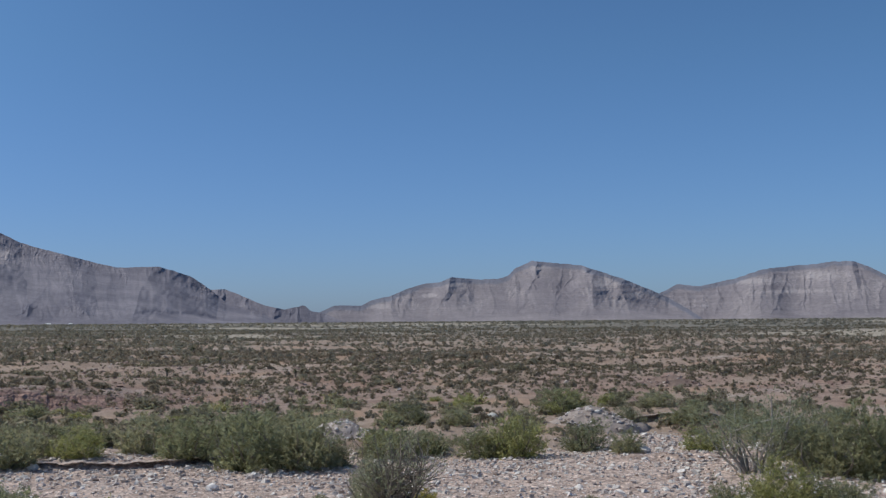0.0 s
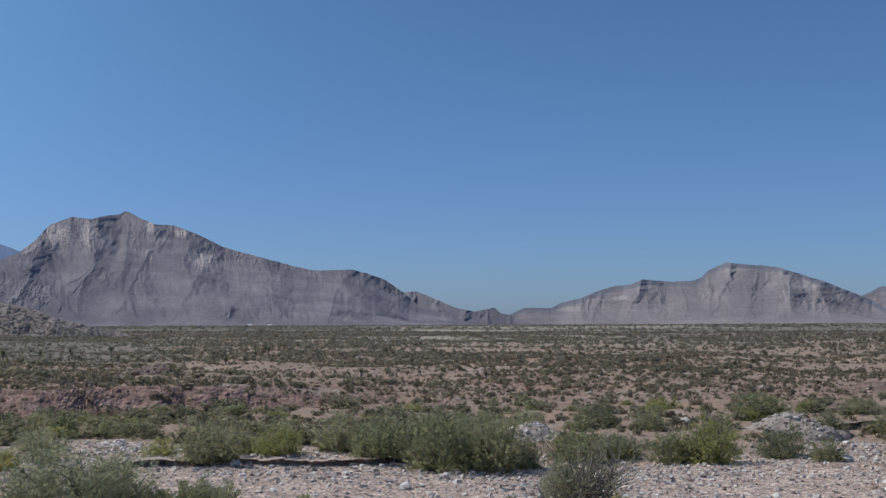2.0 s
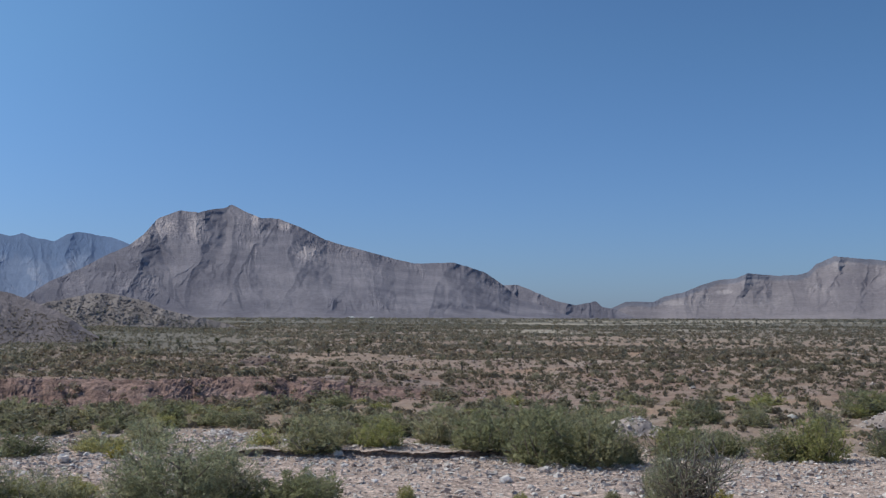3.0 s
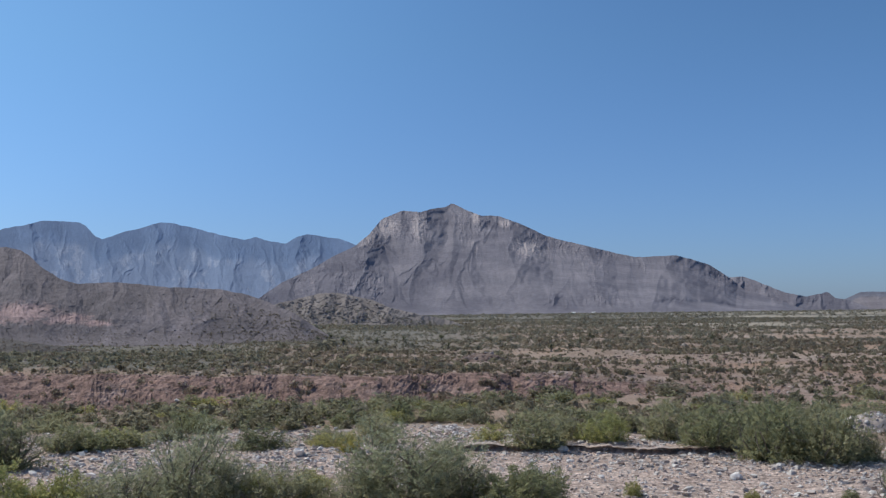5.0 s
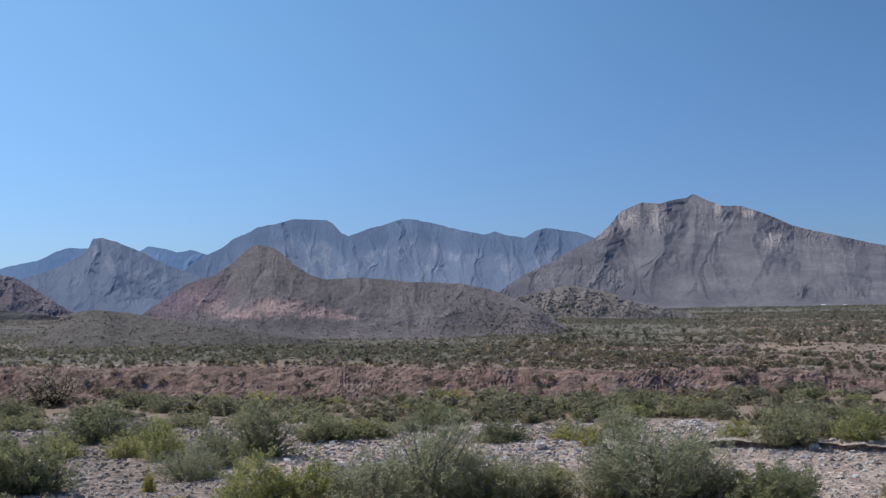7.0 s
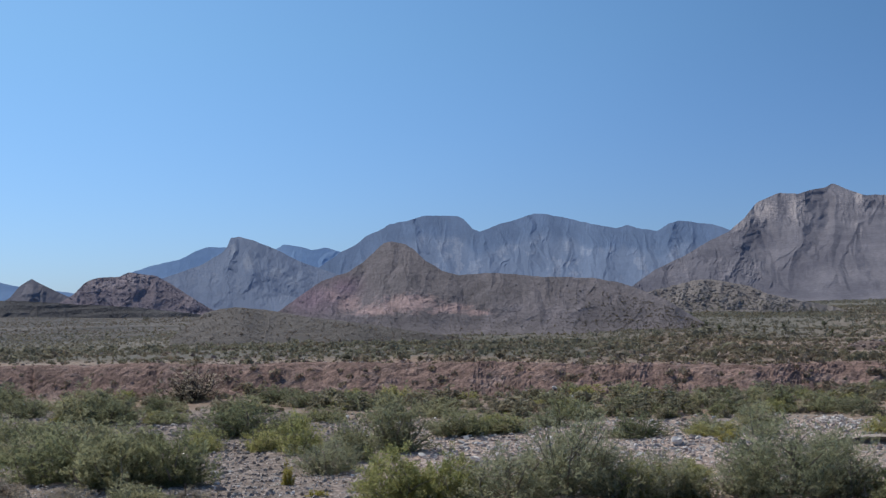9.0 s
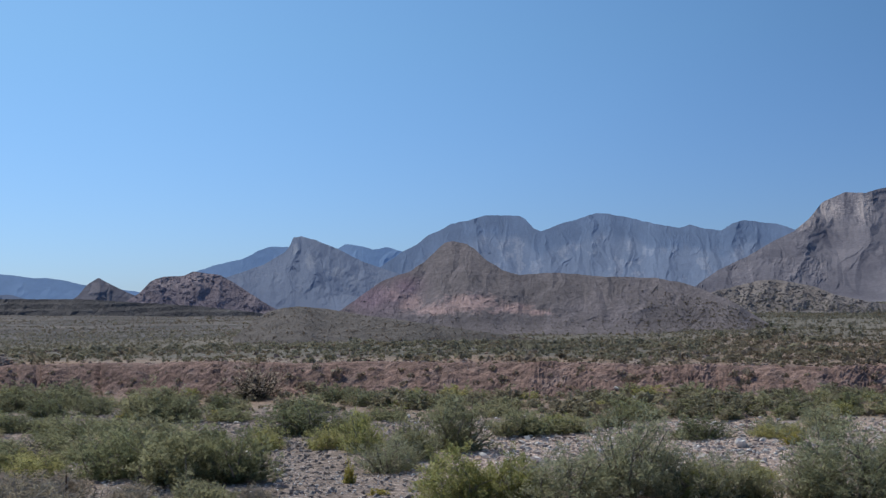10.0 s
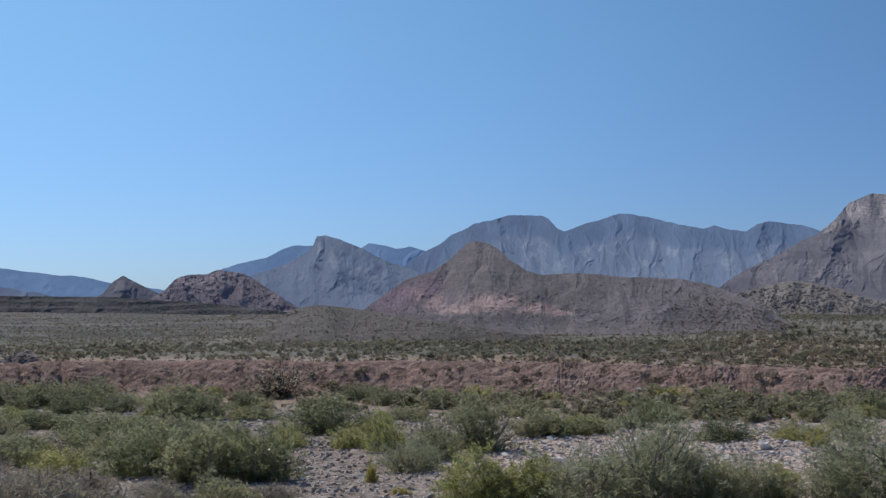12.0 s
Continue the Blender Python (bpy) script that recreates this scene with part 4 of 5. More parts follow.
def bush_kind(name, label, group, count, **how):
    """The first plants of a kind, each with its stems and its crown, from which the others are copied."""
    kinds = []
    for k in range(count):
        for fine in (True, False):
            more = {a: b for a, b in how.items() if a != "seed"}
            more["leaves"] = round(how["leaves"] * (1.5 if fine else 0.8))
            more["blade"], more["slim"] = how["blade"] * (0.8 if fine else 0.95), how["slim"] * 2.4
            kinds.append(bush_meshes(name, seed=how["seed"] * 10 + k, **more))
    return name, label, group, kinds


def plant(kind, spots, seed):
    """Bushes of one kind: degrees left, metres away, height, width."""
    name, label, group, kinds = kind
    rng = np.random.default_rng(seed)
    firsts = {}
    for n, spot in enumerate(spots.split()):
        az, r, high, wide = (float(v) for v in spot.split(","))
        k = 2 * (n % (len(kinds) // 2)) + (r > 40)
        turn = radians(rng.uniform(0, 360))
        m = Matrix.Translation(polar(az, r, float(ground_z(az, r)) - 0.03)) @ Matrix.Rotation(turn, 4, "Z") @ Matrix.Diagonal((wide * 1.12, wide * 1.12, high * 1.03, 1))
        size = "low " if high < 0.7 else "tall " if high > 1.9 else ""
        if k in firsts:
            ob = copy_thing(firsts[k], m)
            ob.matrix_basis = m
        else:
            ob = thing(name, size + label, "bush", group)
            tagged(part("branchwork", kinds[k][0], ob), kind="stuff")
            part("foliage", kinds[k][1], ob)
            for stalk in kinds[k][2]:
                part("stem", stalk, ob)
            ob.matrix_basis = m
            firsts[k] = ob
        tagged(ob, size + label)


WILLOW = bush_kind("desert_willow", "wispy grey-green desert willow with open branches beside the wash", "willows of the wash", 3,
                   leaf=WILLOW_LEAF, bark=BARK, seed=1, stems=13, sprays=360, leaves=15, blade=0.06, slim=0.17, low=0.12, upright=0.9, hollow=0.45, single=True)
WILLOW_TREE = bush_kind("desert_willow", "tall desert willow with bare lower stems and a thin crown", "willows of the wash", 2,
                        leaf=WILLOW_LEAF, bark=DRY_BARK, seed=11, stems=17, sprays=400, leaves=14, blade=0.045, slim=0.18, low=0.34, upright=0.8, hollow=0.5, bare=0.05, single=True)
HALF_BARE = bush_kind("desert_willow", "half-bare willow with grey stems and a thin green crown", "willows of the wash", 1,
                      leaf=WILLOW_LEAF, bark=BARK, seed=14, stems=16, sprays=190, leaves=11, blade=0.045, slim=0.2, low=0.3, upright=0.7, hollow=0.5, bare=0.31, single=True)
CREOSOTE = bush_kind("creosote_bush", "olive-green creosote bush on the gravel bank", "green bushes along the wash", 4,
                     leaf=CREOSOTE_LEAF, bark=BARK, seed=2, stems=12, sprays=340, leaves=16, blade=0.06, slim=0.22, low=0.05, upright=1.1)
BRIGHT = bush_kind("rabbitbrush", "bright yellow-green rabbitbrush with fine upright stalks", "bright bushes along the wash", 3,
                   leaf=BRIGHT_LEAF, bark=BARK, seed=3, stems=13, sprays=360, leaves=18, blade=0.07, slim=0.15, low=0.04, upright=1.6)
MESQUITE = bush_kind("mesquite_bush", "dense dark green mesquite bush under the bank", "dark bushes along the wash", 3,
                     leaf=leaf_material("dark_green_leaf", (0.19, 0.205, 0.125), (0.24, 0.25, 0.155), (0.3, 0.31, 0.2)), bark=BARK, seed=4, stems=13, sprays=380, leaves=18, blade=0.05, slim=0.22, low=0.03, upright=0.7)
DRY = bush_kind("dry_bush", "half-bare grey bush with bleached twigs", "dry bushes in the wash", 2,
                leaf=DRY_LEAF, bark=DRY_BARK, seed=5, stems=16, sprays=300, leaves=12, blade=0.05, slim=0.18, low=0.14, upright=0.7, bare=0.31, single=True)
GNARLED = bush_kind("gnarled_bush", "dark gnarled half-dead bush at the foot of the bank", "dry bushes in the wash", 1,
                    leaf=DRY_LEAF, bark=DARK_BARK, seed=12, stems=12, sprays=200, leaves=14, blade=0.06, slim=0.16, low=0.14, upright=0.5, bare=0.35, single=True)
TUFT = bush_kind("snakeweed", "small rounded yellow snakeweed tuft on the gravel", "yellow tufts", 2,
                 leaf=YELLOW_LEAF, bark=DRY_BARK, seed=6, stems=12, sprays=160, leaves=12, blade=0.15, slim=0.1, low=0.02, upright=1.2)
SMALL_GREEN = bush_kind("small_creosote", "small olive-green bush between the gravel and the bank", "small bushes under the bank", 3,
                        leaf=CREOSOTE_LEAF, bark=BARK, seed=7, stems=4, sprays=84, leaves=12, blade=0.13, slim=0.2, low=0.03, upright=1.0)
SMALL_DARK = bush_kind("small_mesquite", "small grey-green bush between the gravel and the bank", "small bushes under the bank", 3,
                       leaf=SCRUB_GREEN, bark=BARK, seed=8, stems=4, sprays=84, leaves=12, blade=0.13, slim=0.2, low=0.03, upright=0.7)
SMALL_BRIGHT = bush_kind("small_rabbitbrush", "small yellow-green bush between the gravel and the bank", "small bushes under the bank", 2,
                         leaf=BRIGHT_LEAF, bark=BARK, seed=9, stems=5, sprays=120, leaves=12, blade=0.14, slim=0.15, low=0.02, upright=1.4)

plant(WILLOW_TREE, "-14.3,41.3,3.3,4 -16.6,43.5,2.6,2.8", 8)
plant(HALF_BARE, "2.1,32.6,2.6,2.8", 19)
plant(WILLOW, "19.3,33.4,1.15,1.24 25.6,32.8,2.58,4.09 23.6,32.9,1.86,2.28 35.7,32.8,2.72,3.04 31.9,32.3,1.49,2.09 33.8,32.5,1.53,2.28 38.5,32.3,1.63,3.42 46.9,39,1.35,2.4 3.4,32.9,1.77,1.43 27.6,32.5,1.48,2.09", 1)
plant(CREOSOTE, "19.6,44.8,1.7,2.6 18.1,46.1,1.28,1.9 13.6,46.9,1.6,2.8 11.8,44.3,1.67,2.5 9,42.4,2.43,3.3 6.5,42,2.42,2.9 -1.9,45.4,1.31,2.3 -8.5,45.6,1.07,1.4 -5.6,63.3,1.5,3.2 -11.2,56.6,1.12,2.4 -16,44.5,1.86,2.3 -17.9,41,2.71,3.4 -19.6,40.7,2.47,2.5 -17.6,32.3,1.33,2.28 -13,32.3,0.94,1.23 -6.9,34,0.33,0.6 5.1,53.5,1.1,2.7 30.3,32.5,1.11,1.33 26.8,47.6,0.7,1.3 20.6,32.3,1.39,2.56 16,50,1.2,2.2 10.4,46.5,1.9,2.6 2.6,45,1.35,2.9 0.6,46.5,1.1,2", 2)
plant(CREOSOTE, "5.7,34,0.3,0.6 45.7,41.5,1.88,1.9 41.1,48.4,1.07,2 29.4,48,1.03,2 27.1,52.5,0.96,2.4 54.1,58.8,0.88,2.6 55.3,46.6,0.95,2.6 64.8,50.5,0.76,1.6 63.7,45.4,0.97,1.7 60.5,45.2,1.28,2.5 59.2,40,1.85,3 56.5,38,2.4,3.3 53.8,37.5,1.85,2.6 55.5,32.3,1.23,2.09 57.7,61.7,1.95,3.6 48.6,51.9,1.19,1.9 40.3,48.8,1.2,2.5 38.6,49.2,0.94,2.1 61.7,49.2,0.65,1.4 7.6,45.5,2,2.6 65.2,56,0.9,2.4 62.8,57.5,0.8,2.2", 3)
plant(CREOSOTE, "60.4,55,0.7,2 65.5,47,0.9,2.2 62,42,0.6,1.3 57.8,50,0.6,1.5 51.4,57,0.8,2.2 47,57,0.8,2.4 35,55,0.9,2.2 33,57,0.8,2.4 44,56,0.9,2.3 41.6,57,0.8,2.2 -9.8,62,0.9,2.6 -13.6,55,1,2.4 -0.6,55,0.9,2.2 6.8,56,0.9,2.6", 10)
plant(BRIGHT, "16.5,45.2,1.15,2 -3.3,45.4,1.78,2.5 -12,46.7,0.96,1.7 -15.4,32.3,1.54,2.28 32.4,32.4,1.14,1.52 29.5,47,0.7,1.5 28.3,47.6,0.67,1.1 15.2,34,0.53,0.6 9.9,34,0.29,0.5 43.6,32.5,1.62,2.57 41,32.3,1.47,1.61 38.9,49.9,0.89,2.5 30.1,36.4,0.61,1.4 52.6,45.8,1.1,1.7 49.7,45.3,1.07,1.7 48.1,43.9,1.61,2 64.8,65.1,0.68,1.8 63.3,43,0.8,1.6 21.8,46.8,0.7,1.4", 4)
plant(MESQUITE, "4.9,42.8,1.19,1.3 1.3,56.5,1.11,2 -6.5,47.5,1.55,2.2 -8.4,56.1,1.14,2.1 32.5,47.4,1.23,2.7 22.9,56.2,1.02,2.1 43.7,43.9,2.35,3 45.4,61.5,1.07,2.3 56.5,60.3,1.85,3.6 50.9,52,1.8,3.9 62.2,65.9,1.27,2.8 43.9,63.1,0.7,1.8 36.5,52,0.9,2.2 64.2,71,0.9,2.4 60.2,70,0.9,2.5 58.2,66,1.1,2.8 54.6,66,0.9,2.5 65.4,62,0.8,2.2", 5)
plant(MESQUITE, "64.9,74,1.6,3.0 63.4,72,1.7,3.2 62.1,71,1.9,3.4 61.2,74,1.5,3.0 60.2,66,1.2,2.6 47.8,64,1.1,2.6 49.3,66,1.0,2.4 63.9,58,1.0,2.6", 15)
plant(CREOSOTE, "61.9,56,0.95,2.4 59.5,57,0.9,2.2 64.5,44,1.2,2.6 62.6,47,1.2,2.4 60.9,52,1.4,3.2 59.3,50,1.4,3.2 57.9,47,1.5,3.0 55.9,43,1.3,2.4", 16)
plant(BRIGHT, "62.7,41,0.9,2.2 64.2,62,0.7,1.8", 17)
plant(DRY, "63.3,45,1.1,2.4 60.2,46.5,1.0,2.2", 18)
plant(GNARLED, "52.9,69.5,2.2,4.0", 9)
plant(DRY, "63.9,38,0.8,2.2 61.6,37.5,0.75,2 64.6,31.9,1.2,2.47 57.9,32.5,0.91,1.71 62.9,32.3,1.34,2.85 53,32.3,0.85,1.42 65.3,36,0.95,2.6 60.6,32.9,1.01,2.09 65.6,41,0.7,1.8 58.6,35.5,0.5,1.6", 6)
plant(TUFT, "0.8,34,0.43,0.9 28.4,45.1,0.58,0.8 48.7,36.1,0.77,0.4 54.8,59.7,0.68,1.2 58.7,62,0.5,1.3 47.3,34,0.25,0.7", 7)


def fill_strip():
    """Smaller bushes between the gravel and the cut bank."""
    rng = np.random.default_rng(99)
    spots = {"c": [], "b": [], "m": [], "t": []}
    for k in range(260):
        az = rng.uniform(-21, 66) if k < 215 else rng.uniform(15, 40)
        e, f = float(wash_edge(az)), float(bank_foot(az))
        if f - e < 4:
            continue
        r = rng.uniform(e + 1.5, f + 1)
        high = rng.uniform(0.4, 1.0)
        which = rng.choice(list("cccmmmmbt"))
        spots[which].append("%.2f,%.2f,%.2f,%.2f" % (az, r, high * (0.6 if which == "t" else 1), high * rng.uniform(1.3, 2.3)))
    for key, kind in (("c", SMALL_GREEN), ("b", SMALL_BRIGHT), ("m", SMALL_DARK), ("t", SMALL_BRIGHT)):
        plant(kind, " ".join(spots[key]), 20 + ord(key))


fill_strip()


def scatter(count, near, far, seed, keep=None, left=(-23, 69)):
    """Places spread evenly over a ring of the plain, thinned by keep."""
    rng = np.random.default_rng(seed)
    r = np.sqrt(rng.uniform(near ** 2, far ** 2, count))
    az = rng.uniform(*left, count)
    if keep is not None:
        ok = rng.uniform(size=count) < keep(az, r)
        r, az = r[ok], az[ok]
    return az, r


def scrub(name, label, az, r, size, material, leaf_count, seed, slim=0.45, tall=0.5, z=None):
    """Low desert shrubs past counting, in one mesh: each a tuft of coarse leaf sprays on a rounded form."""
    rng = np.random.default_rng(seed)
    n = len(az)
    z = ground_z(az, r) if z is None else z
    x, y = -np.sin(np.radians(az)) * r, np.cos(np.radians(az)) * r
    d = rng.normal(size=(n, leaf_count, 3))
    d /= np.linalg.norm(d, axis=2)[:, :, None]
    d[:, :, 2] = np.abs(d[:, :, 2])
    s = (size * np.clip(np.exp(rng.normal(-0.15, 0.42, n)), 0.4, 2.2))[:, None, None]
    flat = np.array([0.62, 0.62, tall])
    centre = np.stack([x, y, z], -1)[:, None, :]
    mid = centre + d * s * flat * rng.uniform(0.6, 1.0, (n, leaf_count, 1)) + np.array([0, 0, 0.04])
    out = d + rng.normal(size=d.shape) * 0.4
    out /= np.linalg.norm(out, axis=2)[:, :, None]
    one = np.cross(out, rng.normal(size=d.shape))
    one /= np.linalg.norm(one, axis=2)[:, :, None] + 1e-9
    two = np.cross(out, one)
    reach = s * rng.uniform(0.3, 0.62, (n, leaf_count, 1)) * slim * (20.0 / leaf_count) ** 0.5
    v = np.stack([mid + reach * (np.cos(k) * one + np.sin(k) * two) for k in (0.2, 2.2, 4.3)], 2).reshape(-1, 3)
    f = np.arange(len(v)).reshape(-1, 3)
    return tagged(new(name, mesh_from(name, v, f, material)), label, "scrub", kind="stuff")


def patchy(az, r):
    x, y = -np.sin(np.radians(az)) * r, np.cos(np.radians(az)) * r
    return 0.25 + 0.75 * smooth(0.4, 0.6, fbm(x * 0.05, y * 0.05, 61, 3))


def on_bank(az, r):
    return np.where(r < bank_foot(az) - 3, 0.9 * smooth(1, 4, r - wash_edge(az)), np.where(r < bank_foot(az) + 7, 0.12 + 0.3 * (1 - smooth(8, 18, az)), 1.0)) * patchy(az, r) * (0.7 + 0.3 * smooth(8, 18, az)) * (1 - 0.5 * smooth(28, 36, az) * (r > bank_foot(az)))


def open_plain(az, r):
    """Thick on the plain, thin where the stony slopes begin."""
    return (1 - 0.95 * smooth(138, 158, r) * smooth(30, 37, az)) * (0.4 + 0.6 * patchy(az, r)) * (1 - 0.8 * pale_strip(az, r))


a, r = scatter(10500, 44, 114, 201, on_bank)
scrub("scrub_terrace", "brown-grey knee-high desert scrub on the terrace", a, r, 0.34, SCRUB_LEAF, 14, 301, slim=0.62)
a, r = scatter(4000, 46, 82, 224, lambda a, r: smooth(13, 19, a) * (1 - 0.6 * smooth(36, 44, a)) * smooth(1, 4, r - wash_edge(a)) * (r < bank_foot(a) + 0.5) * (0.3 + 0.7 * patchy(a, r)))
scrub("scrub_wash_edge", "low dull green shrubs between the gravel and the bank", a, r, 0.36, SCRUB_GREEN, 18, 324, slim=0.6)
bank_rng = np.random.default_rng(88)
a = bank_rng.uniform(14, 66, 330)
r = bank_foot(a) + bank_rng.uniform(-0.4, 4.6, len(a)) * np.sqrt(bank_rng.uniform(0.2, 1, len(a)))
scrub("scrub_bank", "small round brown shrubs on the face of the cut bank", a, r, 0.34, SCRUB_LEAF, 26, 320, slim=0.6, tall=0.7)
a, r = scatter(24000, 66, 150, 218, lambda a, r: (r > bank_foot(a) + 4.5) * (0.35 + 0.65 * patchy(a, r)) * (1 - 0.6 * smooth(28, 36, a)))
scrub("scrub_terrace_tufts", "ankle-high brown tufts between the shrubs of the terrace", a, r, 0.2, SCRUB_LEAF, 8, 318, slim=0.6)
a, r = scatter(1100, 48, 114, 202, on_bank)
scrub("scrub_terrace_green", "dull green waist-high shrubs on the terrace", a, r, 0.55, SCRUB_GREEN, 36, 302, slim=0.6)
a, r = scatter(3200, 70, 114, 210, lambda a, r: smooth(18, 26, a) * (1 - 0.6 * smooth(28, 35, a)) * (r > bank_foot(a) + 4.5) * patchy(a, r))
scrub("scrub_terrace_low", "low brown scrub thick on the terrace", a, r, 0.36, SCRUB_LEAF, 12, 316, slim=0.62)
a, r = scatter(8000, 76, 122, 217, lambda a, r: smooth(30, 37, a) * (1 - 0.55 * smooth(46, 53, a)) * (r > bank_foot(a) + 7) * (0.35 + 0.65 * patchy(a, r)))
scrub("scrub_terrace_edge", "dark green shrubs behind the lip of the bank", a, r, 0.36, RIM_GREEN, 16, 319, slim=0.6)
a, r = scatter(26000, 110, 215, 221, lambda a, r: smooth(18, 26, a) * (0.45 + 0.55 * patchy(a, r)))
scrub("scrub_apron", "fine grey-green scrub on the apron below the hills", a, r, 0.24, PLAIN_GREEN, 6, 321, slim=0.7)
a, r = scatter(6000, 112, 150, 222, lambda a, r: (1 - smooth(18, 26, a)) * patchy(a, r))
scrub("scrub_terrace_back", "brown knee-high scrub at the back of the terrace", a, r, 0.4, SCRUB_LEAF, 12, 322, slim=0.62)
a, r = scatter(700, 106, 118, 207, lambda a, r: smooth(20, 30, a))
scrub("scrub_terrace_rim", "thick green shrubs along the back of the terrace", a, r, 0.6, RIM_GREEN, 30, 306, slim=0.6)
a, r = scatter(64000, 116, 420, 203, lambda a, r: open_plain(a, r) * (0.55 + 0.45 * smooth(2, 12, a)) * (1 - smooth(20, 26, a) * (r < 210)))
scrub("scrub_plain", "grey-green scrub spread over the plain", a, r, 0.42, PLAIN_GREEN, 8, 303, slim=0.66)
a, r = scatter(22000, 140, 420, 204, lambda a, r: open_plain(a, r) * (1 - smooth(20, 26, a) * (r < 210)))
scrub("scrub_plain_brown", "brown dry scrub spread over the plain", a, r, 0.45, SCRUB_LEAF, 10, 304, slim=0.66)
a, r = scatter(30000, 400, 1400, 205, lambda a, r: (1 - 0.9 * smooth(30, 38, a)) * patchy(a, r * 0.35) * (1 - 0.85 * pale_strip(a, r)))
scrub("scrub_far", "far grey-green scrub merging towards the mountains", a, r, 1.0, PLAIN_GREEN, 6, 305, slim=0.75)


def slope_scrub(name, label, slope, count, low, high, size, material, seed, until=90):
    """Scrub on the lower slopes of a hill."""
    rng = np.random.default_rng(seed)
    rows, cols, _ = SLOPES[slope].shape
    i, j = rng.uniform(low * (rows - 2), high * (rows - 2), count), rng.uniform(0, cols - 1.01, count)
    i0, j0 = i.astype(int), j.astype(int)
    fi, fj = (i - i0)[:, None], (j - j0)[:, None]
    S = SLOPES[slope]
    P = (S[i0, j0] * (1 - fj) + S[i0, j0 + 1] * fj) * (1 - fi) + (S[i0 + 1, j0] * (1 - fj) + S[i0 + 1, j0 + 1] * fj) * fi
    r, az = np.hypot(P[:, 0], P[:, 1]), np.degrees(np.arctan2(-P[:, 0], P[:, 1]))
    ok = az < until - 5 * rng.uniform(size=count) ** 2
    r, az, P = r[ok], az[ok], P[ok]
    scrub(name, label, az, r, size, material, 8, seed, slim=0.6, z=np.maximum(P[:, 2], ground_z(az, r)))


def hill_places(slope, count, low, high, seed, left):
    """Places on the slope of a hill, as degrees left, metres away and height."""
    rng = np.random.default_rng(seed)
    S = SLOPES[slope]
    i, j = rng.integers(int(low * (len(S) - 2)), int(high * (len(S) - 2)), count), rng.integers(0, S.shape[1], count)
    P = S[i, j]
    r, az = np.hypot(P[:, 0], P[:, 1]), np.degrees(np.arctan2(-P[:, 0], P[:, 1]))
    ok = (az > left[0]) & (az < left[1]) & (P[:, 2] > ground_z(az, r))
    return az[ok], r[ok], P[ok, 2]


slope_scrub("scrub_cone_hill", "sparse brown scrub on the slope of the rocky hill", "hill_cone", 2600, 0, 0.3, 0.08, FAN_LEAF, 311)
slope_scrub("scrub_hill_skirt", "fine grey-green scrub on the skirt of the rocky hill", "hill_cone", 6000, 0, 0.8, 0.12, FAN_LEAF, 317, 36)
slope_scrub("scrub_low_spur", "sparse grey-brown scrub on the low spur", "hill_low_spur", 900, 0, 0.98, 0.13, FAN_LEAF, 312)
slope_scrub("scrub_knoll", "sparse scrub between the boulders of the knoll", "hill_knoll", 1500, 0, 0.7, 0.3, PLAIN_GREEN, 313)
a, r = scatter(4000, 150, 560, 209, lambda a, r: patchy(a, r), (44, 70))
scrub("scrub_fan_green", "low grey-green scrub on the stony fan", a, r, 0.26, FAN_LEAF, 8, 315, slim=0.65)
a, r = scatter(9000, 155, 600, 208, lambda a, r: patchy(a, r), (46, 70))
scrub("scrub_fan", "sparse grey-brown scrub on the stony fan", a, r, 0.24, FAN_LEAF, 8, 314, slim=0.65)


def yucca(az, r, high, seed, first=[]):
    """A yucca: a short trunk under a head of stiff blades, dry ones hanging."""
    m = Matrix.Translation(polar(az, r, float(ground_z(az, r)) - 0.03)) @ Matrix.Rotation(seed, 4, "Z") @ Matrix.Diagonal((high, high, high, 1))
    if first:
        ob = copy_thing(first[0], m)
        ob.matrix_basis = m
        return ob
    rng = np.random.default_rng(5)
    ob = thing("yucca", "dark upright yucca standing on the terrace", "yucca", "yuccas on the terrace")
    wv, wf = tube([(0, 0, 0), (0.01, 0, 0.25), (0.02, 0.01, 0.55)], (0.09, 0.08, 0.06), 7)
    part("trunk", mesh_from("yucca_trunk", wv, wf, BARK, True), ob)
    d = rng.normal(size=(110, 3))
    d[:, 2] = d[:, 2] * 0.8 + 0.45
    d /= np.linalg.norm(d, axis=1)[:, None]
    b = np.array([0.02, 0.01, 0.5]) + rng.normal(size=(110, 3)) * (0.02, 0.02, 0.1)
    v, f = blades(b, b + d * rng.uniform(0.3, 0.5, (110, 1)), np.full(110, 0.05), rng)
    part("leaf_head", mesh_from("yucca_blades", v, f, YUCCA_LEAF), ob)
    ob.matrix_basis = m
    first.append(ob)
    return ob


def yuccas():
    rng = np.random.default_rng(31)
    a, r = scatter(16, 84, 140, 206, None, (-20, 34))
    b, q = scatter(7, 88, 135, 216, None, (17, 36))
    a, r = np.concatenate([a, b]), np.concatenate([r, q])
    for k in range(len(a)):
        yucca(float(a[k]), float(r[k]), float(rng.uniform(0.5, 1.15)), float(rng.uniform(0, 6)))


yuccas()


